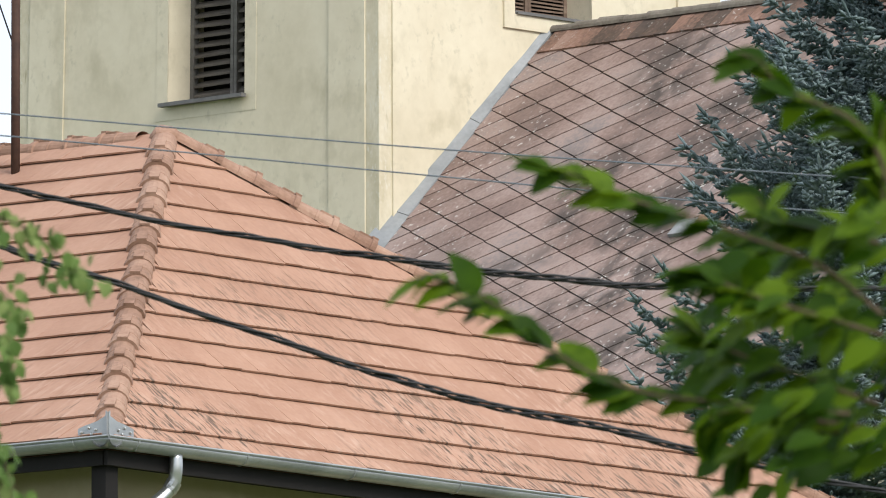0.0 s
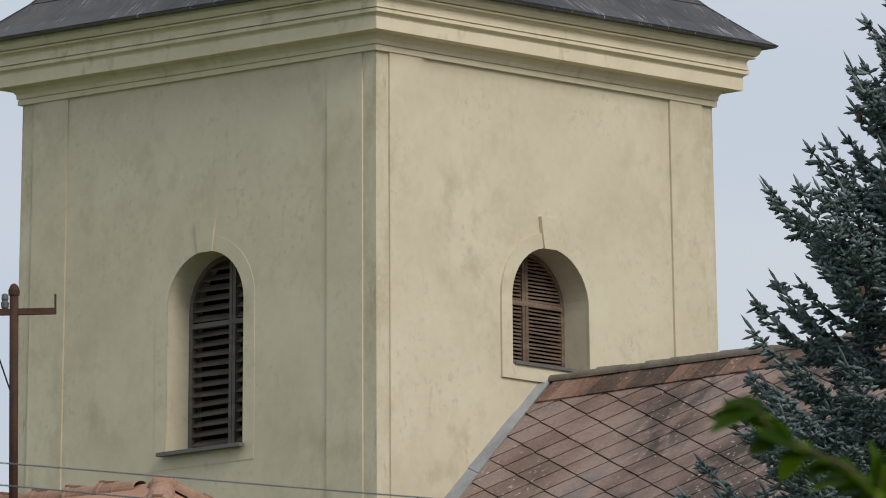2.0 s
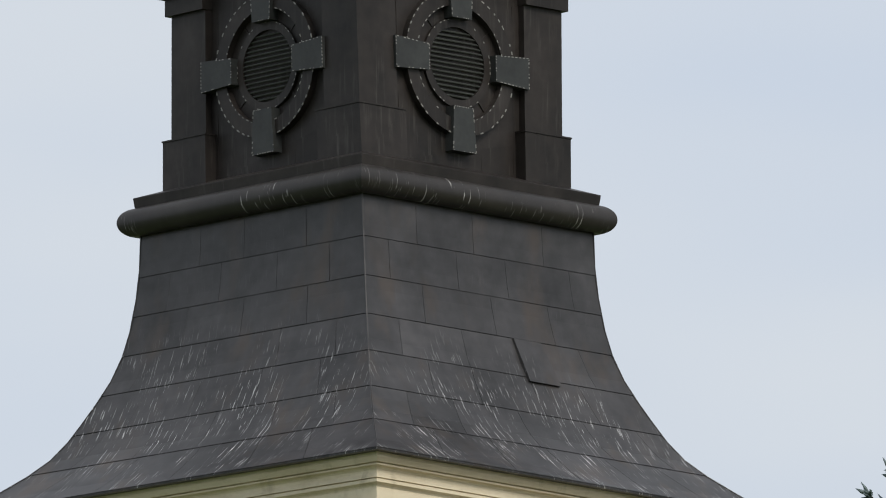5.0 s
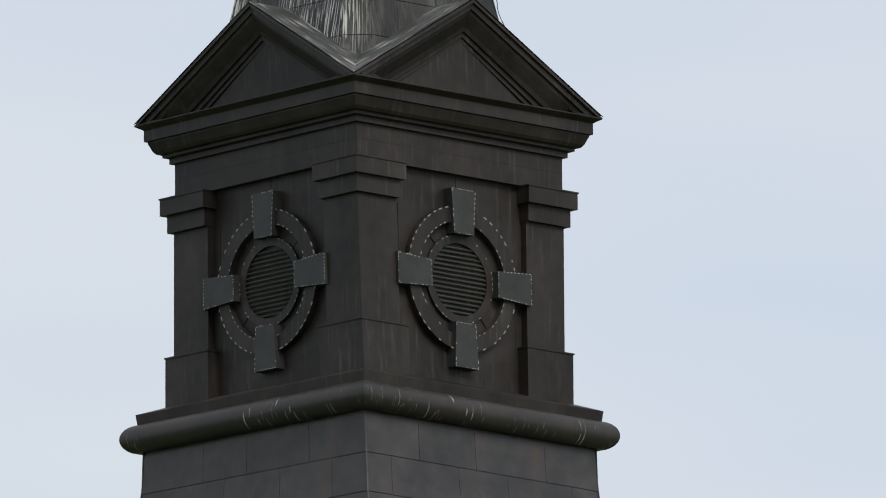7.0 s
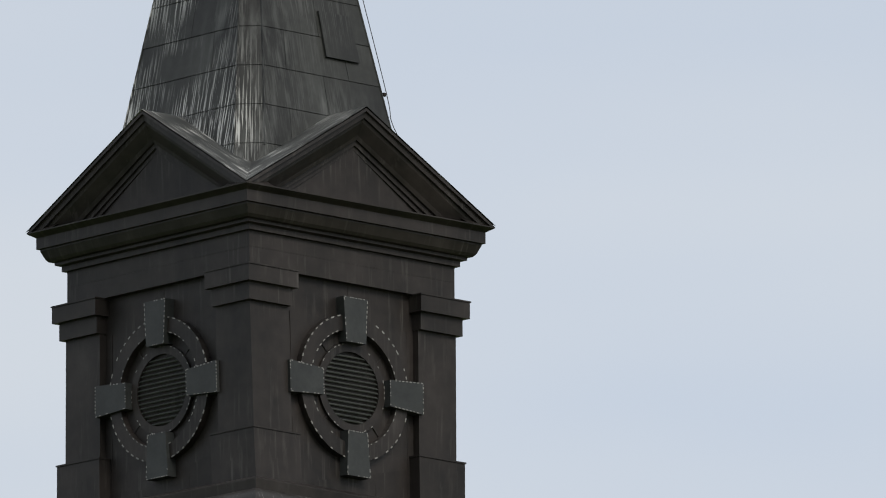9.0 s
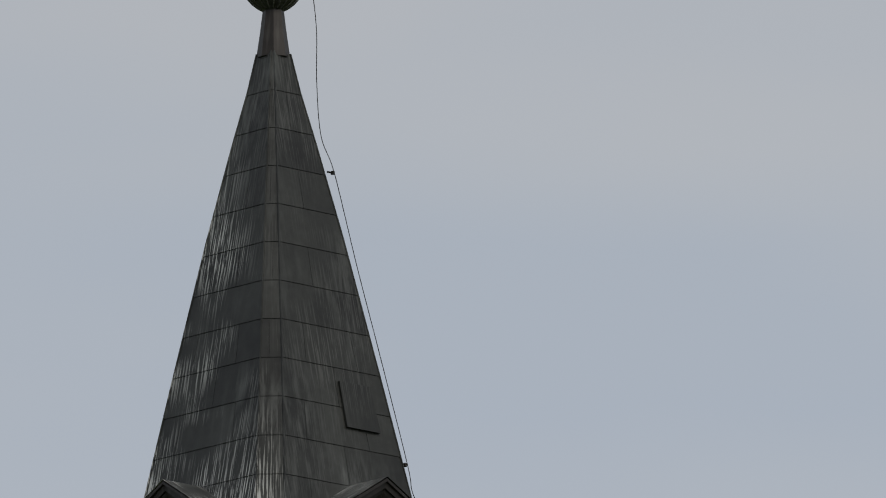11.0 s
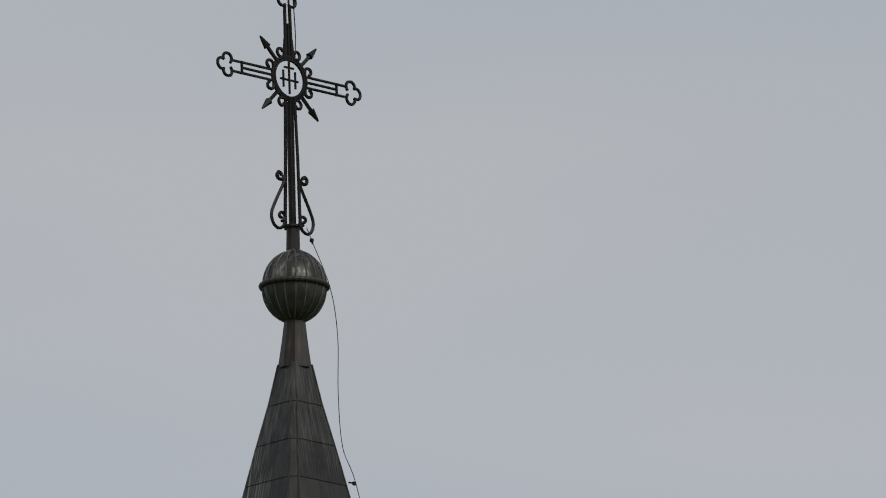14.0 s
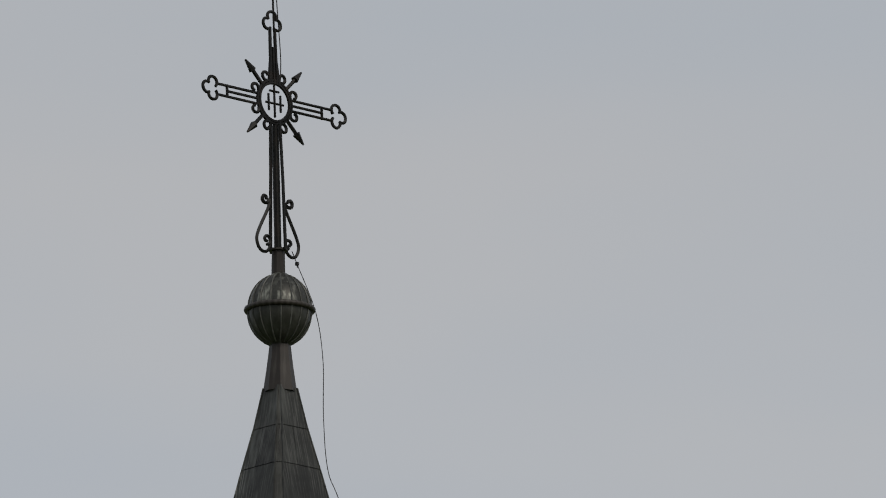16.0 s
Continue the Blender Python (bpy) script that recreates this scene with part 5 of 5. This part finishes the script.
# ---- blue spruce ----
SPRUCE = Vector((-10.43, -18.22, 0))
SPRUCE.z = ground_z(SPRUCE.x, SPRUCE.y)
SPRUCE_TOP = 26.4
spruce = thing("spruce_tree", SPRUCE, "tall blue spruce with drooping grey-green branches", "tree")
bm = bmesh.new()
tube(bm, [SPRUCE + Vector((0, 0, -0.2)), (SPRUCE.x, SPRUCE.y, 18), (SPRUCE.x, SPRUCE.y, 22), (SPRUCE.x, SPRUCE.y, SPRUCE_TOP)], 0.24, 10, 0.015)
part("trunk", bm, BARK, spruce)
rng = random.Random(21)
STUBS, bverts = [], bmesh.new()


def stub(p, d, length, r):
    STUBS.append((*p, *d.normalized(), length, r))


def branchlet(p, d, length, up):
    """A side branch: short plump twigs stand off it on both sides and below."""
    d = d.normalized()
    s_ = d.cross(Vector((0, 0, 1))).normalized()
    n = max(1, int(length / 0.062))
    step = length / n
    for i in range(n):
        t = i / n
        stub(p, d, step * 1.35, 0.024)
        if i or n == 1:
            for sd in (-1, 1):
                q = d * rng.uniform(0.5, 0.95) + s_ * sd * rng.uniform(0.5, 1.0) + Vector((0, 0, rng.uniform(-0.45, 0.35)))
                stub(p + d * step * rng.uniform(0, 0.8), q, rng.uniform(0.09, 0.17) * (1.1 - 0.35 * t), rng.uniform(0.021, 0.028))
            if rng.random() < 0.6:
                stub(p, d * 0.6 + Vector((rng.uniform(-0.3, 0.3), rng.uniform(-0.3, 0.3), rng.choice((-0.9, -0.6, 0.5)))), rng.uniform(0.06, 0.10), 0.026)
        p = p + d * step
        d = (d + Vector((rng.uniform(-0.1, 0.1), rng.uniform(-0.1, 0.1), up * 0.10))).normalized()
    stub(p, d, rng.uniform(0.07, 0.12), 0.022)


def bough(base, az_b, length, rise):
    d = Vector((math.cos(az_b), math.sin(az_b), 0))
    s_ = Vector((-d.y, d.x, 0))
    n = max(5, int(length / 0.10))
    ph = rng.uniform(0, 6)
    pts = []
    for i in range(n + 1):
        t = i / n
        pts.append(base + d * length * t + Vector((0, 0, length * (rise * t - 0.50 * t * (1 - t) + 0.22 * t * t))) + s_ * 0.09 * length * math.sin(2.4 * t + ph) * t)
    tube(bverts, pts, 0.022, 4, 0.007)
    for i in range(1, n + 1):
        t = i / n
        fwd = (pts[i] - pts[i - 1]).normalized()
        if t > 0.25:
            stub(pts[i - 1], fwd, 0.14, 0.02)
        if t < 0.22:
            continue
        out = 0.06 + 0.40 * min(length, 2.2) * (1 - t) ** 0.8 * (0.45 + 0.55 * min(1.0, t * 2.2))
        for sd in (-1, 1):
            ln = out * rng.uniform(0.5, 1.1)
            dr = fwd * rng.uniform(0.55, 0.9) + s_ * sd * rng.uniform(0.45, 0.95) + Vector((0, 0, rng.uniform(-0.5, 0.12)))
            branchlet(pts[i], dr, ln, rng.uniform(0.2, 1.0))
        if rng.random() < 0.35:
            branchlet(pts[i], fwd * 0.7 + Vector((0, 0, rng.choice((-0.7, 0.4)))) + s_ * rng.uniform(-0.4, 0.4), out * 0.5, 0.5)
    stub(pts[-1], fwd + Vector((0, 0, 0.15)), rng.uniform(0.2, 0.32), 0.021)


z = SPRUCE_TOP - 0.4
toward = math.atan2(-VIEW.y, -VIEW.x)
while z > 16.2:
    drop = SPRUCE_TOP - z
    reach = interp(drop, [(0, 0.1), (1.0, 0.36), (3.2, 1.2), (4.3, 1.85), (5.5, 2.5), (8, 3.0), (11, 3.3)])
    for k in range(11 if drop > 2 else 8):
        az_b = rng.uniform(0, 2 * math.pi)
        facing = math.cos(az_b - toward + math.pi / 4)
        if facing < -0.35:
            continue
        bough(Vector((SPRUCE.x, SPRUCE.y, z + rng.uniform(-0.15, 0.15))), az_b, reach * rng.choice((0.55, 0.68, 0.8, 0.92, 1.06)) * rng.uniform(0.94, 1.05), rng.uniform(0.15, 0.42) if drop < 5 else rng.uniform(-0.1, 0.15))
    z -= 0.30


# each twig: a plump core and a coat of needles, turned into place
def needle_mesh():
    nrng = np.random.default_rng(5)
    st = np.array(STUBS)
    P, D, L, R = st[:, 0:3], st[:, 3:6], st[:, 6:7], st[:, 7:8]
    ref = nrng.normal(size=D.shape)
    A = np.cross(D, ref)
    A /= np.linalg.norm(A, axis=1, keepdims=True)
    B = np.cross(D, A)
    NN, blocks = 12, []
    for zc, rc in ((0.0, 0.55), (0.6, 0.92)):
        for k in range(4):
            c, s_n = math.cos(k * math.pi / 2), math.sin(k * math.pi / 2)
            blocks.append(P + D * L * zc + (A * c + B * s_n) * R * rc)
    blocks.append(P + D * L)
    core = [(k, (k + 1) % 4, 4 + (k + 1) % 4) for k in range(4)] + [(k, 4 + (k + 1) % 4, 4 + k) for k in range(4)] + [(4 + k, 4 + (k + 1) % 4, 8) for k in range(4)]
    for i in range(NN):
        ang = nrng.uniform(0, 2 * math.pi, (len(st), 1))
        out = A * np.cos(ang) + B * np.sin(ang)
        side = A * -np.sin(ang) + B * np.cos(ang)
        o = P + D * L * (0.02 + 0.9 * i / NN)
        tip = o + out * R * nrng.uniform(0.85, 1.15, (len(st), 1)) + D * R * nrng.uniform(0.5, 1.1, (len(st), 1))
        blocks += [o - side * 0.0065, o + side * 0.0065, tip]
    per = len(blocks)
    tri = np.array(core + [(9 + 3 * i, 10 + 3 * i, 11 + 3 * i) for i in range(NN)])
    allv = np.stack(blocks, axis=1).reshape(-1, 3)
    allf = (tri[None, :, :] + (np.arange(len(st)) * per)[:, None, None]).reshape(-1, 3)
    me = bpy.data.meshes.new("crown")
    me.vertices.add(len(allv))
    me.vertices.foreach_set("co", allv.ravel())
    me.loops.add(allf.size)
    me.loops.foreach_set("vertex_index", allf.ravel())
    me.polygons.add(len(allf))
    me.polygons.foreach_set("loop_start", np.arange(0, allf.size, 3))
    me.update(calc_edges=True)
    return me


me = needle_mesh()
piece("crown", me, NEEDLES, spruce, "grey-green needle-clad boughs", "stuff")
part("bough_wood", bverts, BARK, spruce, kind="stuff")
for i in range(9):
    drop = rng.uniform(1.5, 6)
    az_b = toward - rng.uniform(-1.0, 1.6)
    rr = interp(drop, [(0, 0.1), (3.2, 1.3), (6, 1.9)]) * rng.uniform(0.5, 1)
    p = Vector((SPRUCE.x + rr * math.cos(az_b), SPRUCE.y + rr * math.sin(az_b), SPRUCE_TOP - drop))
    bm = bmesh.new()
    lathe(bm, [(0.006, p.z - 0.12), (0.022, p.z - 0.09), (0.025, p.z - 0.04), (0.012, p.z)], p, 7)
    part("cone", bm, CONE, spruce, "hanging brown cone")


# ---- near foliage ----
def leaf_mesh(name, length, width, serr=0.0):
    """A pointed leaf, folded along its rib and curled at the tip; it has a stalk."""
    bm = bmesh.new()
    n = 7
    mid_, left_, right_ = [], [], []
    for i in range(n + 1):
        t = i / n
        w = width / 2 * math.sin(math.pi * t ** 0.75) ** 0.9 if 0 < t < 1 else 0.0
        zc = -0.18 * length * t * t
        mid_.append(bm.verts.new((length * t, 0, zc)))
        left_.append(bm.verts.new((length * t - serr * (i % 2), w + 0.0005, zc + 0.22 * w)))
        right_.append(bm.verts.new((length * t - serr * (i % 2), -w - 0.0005, zc + 0.22 * w)))
    for i in range(n):
        bm.faces.new((mid_[i], mid_[i + 1], left_[i + 1], left_[i]))
        bm.faces.new((mid_[i + 1], mid_[i], right_[i], right_[i + 1]))
    k = 0.012 * length / 0.08
    s0 = [bm.verts.new(p) for p in ((-length * 0.28, k * 0.1, 0.0), (-length * 0.28, -k * 0.1, 0.0), (0.0, -k * 0.1, 0.0), (0.0, k * 0.1, 0.0))]
    bm.faces.new(s0)
    me = bpy.data.meshes.new(name)
    bm.normal_update()
    bm.to_mesh(me)
    bm.free()
    for f in me.polygons:
        f.use_smooth = True
    return me


def leaf_pose(p, d, rng, droop=0.4, size=1.0):
    d = (d + Vector((rng.gauss(0, 0.2), rng.gauss(0, 0.2), rng.gauss(0, 0.22) - droop))).normalized()
    up = Vector((rng.gauss(0, 0.4), rng.gauss(0, 0.4), 1.0)) - VIEW * 0.62
    y = up.cross(d).normalized()
    z_ = d.cross(y)
    s = size * rng.uniform(0.75, 1.2)
    return Matrix(((d.x * s, y.x * s, z_.x * s, p.x), (d.y * s, y.y * s, z_.y * s, p.y), (d.z * s, y.z * s, z_.z * s, p.z), (0, 0, 0, 1)))


def near(px, py, depth=0.0):
    """A place in the near tree: metres to the right and up from its left end, and depth away."""
    return Vector((-108.48, -103.60, 2.40)) + side * px + Vector((0, 0, py)) + VIEW * depth


rng = random.Random(33)
tree = thing("broadleaf_tree", near(1.1, -4.2), "young broadleaf tree with fresh green pointed leaves", "tree")
tree.location.z = ground_z(tree.location.x, tree.location.y)
bm = bmesh.new()
tube(bm, smooth_line([tree.location - Vector((0, 0, 0.1)), near(1.05, -1.2), near(0.98, -0.3), near(0.95, 0.3), near(0.9, 0.6)], 4), 0.05, 8, 0.008)
part("trunk", bm, TWIG, tree)
LEAF_ME = leaf_mesh("leaf", 0.088, 0.054, 0.0015)
sprays = [[(0.758, 0.095), (0.616, 0.118), (0.527, 0.138), (0.403, 0.153), (0.323, 0.177), (0.247, 0.218), (0.198, 0.263), (0.143, 0.298), (0.083, 0.327), (0.025, 0.334)],
          [(0.758, 0.273), (0.66, 0.353), (0.554, 0.398), (0.474, 0.429), (0.394, 0.453), (0.331, 0.476), (0.269, 0.506), (0.211, 0.518)],
          [(0.765, 0.478), (0.745, 0.535), (0.705, 0.58), (0.643, 0.609), (0.594, 0.636), (0.567, 0.671), (0.532, 0.687)],
          [(0.758, 0.398), (0.687, 0.415), (0.634, 0.424), (0.589, 0.442), (0.563, 0.469)], [(0.758, 0.238), (0.634, 0.273), (0.545, 0.3), (0.483, 0.327), (0.452, 0.34)], [(0.758, 0.149), (0.634, 0.193), (0.554, 0.22), (0.492, 0.247), (0.452, 0.273)],
          [(0.705, 0.113), (0.616, 0.113), (0.536, 0.118), (0.492, 0.109), (0.483, 0.087)], [(0.705, 0.095), (0.616, 0.087), (0.554, 0.069), (0.527, 0.033)], [(0.765, 0.398), (0.758, 0.469), (0.755, 0.531), (0.76, 0.58)]]
for si, sp in enumerate(sprays):
    dep = rng.uniform(-0.15, 0.15) if si > 2 else 0.0
    line = smooth_line([near(x, y, dep + 0.05 * math.sin(3 * x + si)) for x, y in sp], 5)
    bm = bmesh.new()
    tube(bm, line, 0.0042, 5, 0.0012)
    part("twig", bm, TWIG, tree)
    for i in range(2, len(line)):
        d = (line[i] - line[i - 1]).normalized()
        sd = 1 if i // 2 % 2 else -1
        dd = d * 0.9 + Vector((0, 0, 1)) * 0.18 * sd + VIEW * rng.uniform(-0.3, 0.3)
        piece("leaf", LEAF_ME, LEAF, tree, m=leaf_pose(line[i] - d * 0.02, dd, rng, 0.3, 0.86))
EDGE = [(-0.002, 0.616), (0.024, 0.536), (0.069, 0.492), (0.118, 0.469), (0.158, 0.514), (0.193, 0.469), (0.238, 0.469), (0.287, 0.438), (0.353, 0.443), (0.389, 0.518), (0.429, 0.514), (0.469, 0.567), (0.504, 0.589)]
placed = 0
while placed < 240:
    x, y = rng.uniform(0.43, 0.90), rng.uniform(-0.02, 0.52)
    if x < interp(y, EDGE) + 0.03 or (y < 0.06 and x > 0.62) or (y > 0.44 and x < 0.74 and x > 0.62):
        continue
    placed += 1
    piece("leaf", LEAF_ME, LEAF, tree, m=leaf_pose(near(x, y, rng.uniform(-0.15, 0.6)), -side * 0.7 + VIEW * rng.uniform(-0.5, 0.5), rng, 0.4, 0.84))

BIRCH_ME = leaf_mesh("leaf", 0.031, 0.024, 0.0012)
B0 = Vector((-104.70, -98.90, 3.0))


def birch_at(px, py, depth=0.0):
    return B0 + side * px + Vector((0, 0, py)) + VIEW * depth


birch = thing("birch_tree", birch_at(-0.9, -3), "birch with small toothed leaves on hanging twigs", "tree")
birch.location.z = ground_z(birch.location.x, birch.location.y)
bm = bmesh.new()
tube(bm, smooth_line([birch.location - Vector((0, 0, 0.1)), birch_at(-0.9, -0.5), birch_at(-0.75, 0.6), birch_at(-0.5, 1.0)], 4), 0.06, 8, 0.02)
part("trunk", bm, TWIG, birch)
for line_pts, cnt in (([(-0.5, 0.95), (-0.2, 0.72), (-0.03, 0.62), (0.06, 0.58), (0.13, 0.52), (0.18, 0.47)], 80), ([(-0.5, 0.9), (-0.2, 0.68), (-0.06, 0.55), (0.0, 0.47), (0.04, 0.42)], 64), ([(-0.5, 0.8), (-0.2, 0.5), (-0.05, 0.40), (0.01, 0.34), (0.035, 0.27)], 56),
                      ([(-0.5, 0.6), (-0.2, 0.3), (-0.05, 0.18), (0.0, 0.14), (0.035, 0.05)], 48), ([(-0.5, 0.5), (-0.2, 0.2), (-0.08, 0.08), (0.0, -0.02)], 26)):
    line = smooth_line([birch_at(x, y, rng.uniform(-0.1, 0.1)) for x, y in line_pts], 8)
    bm = bmesh.new()
    tube(bm, line, 0.003, 4, 0.001)
    part("twig", bm, TWIG, birch)
    for i in range(cnt):
        p = line[int(len(line) * (0.35 + 0.65 * i / cnt))] + Vector((rng.gauss(0, 0.022), rng.gauss(0, 0.022), rng.gauss(-0.01, 0.022)))
        piece("leaf", BIRCH_ME, BIRCH, birch, m=leaf_pose(p, side * rng.uniform(-0.6, 0.8), rng, 0.9))

# ---- roof pieces, last: nave slates and house tiles ----
for m in SLATES[:320]:
    piece("slate", me_d, SLATE, roof, m=m)
if SLATES[320:]:
    bm = bmesh.new()
    for m in SLATES[320:]:
        vs = [bm.verts.new(m @ p.co) for p in me_d.vertices]
        for f in me_d.polygons:
            bm.faces.new([vs[k] for k in f.vertices])
    part("slates_low", bm, SLATE_REST, roof, kind="stuff")
for a0, b0, a1, b1, s0, s1, w in TILES[:300]:
    bm = bmesh.new()
    tile_solid(bm, hip_pt, a0, b0, a1, b1, s0, s1, w)
    part("tile", bm, CLAY, hroof)
bm = bmesh.new()
for a0, b0, a1, b1, s0, s1, w in TILES[300:]:
    tile_solid(bm, hip_pt, a0, b0, a1, b1, s0, s1, w)
part("upper_tiles", bm, CLAY_REST, hroof, kind="stuff")
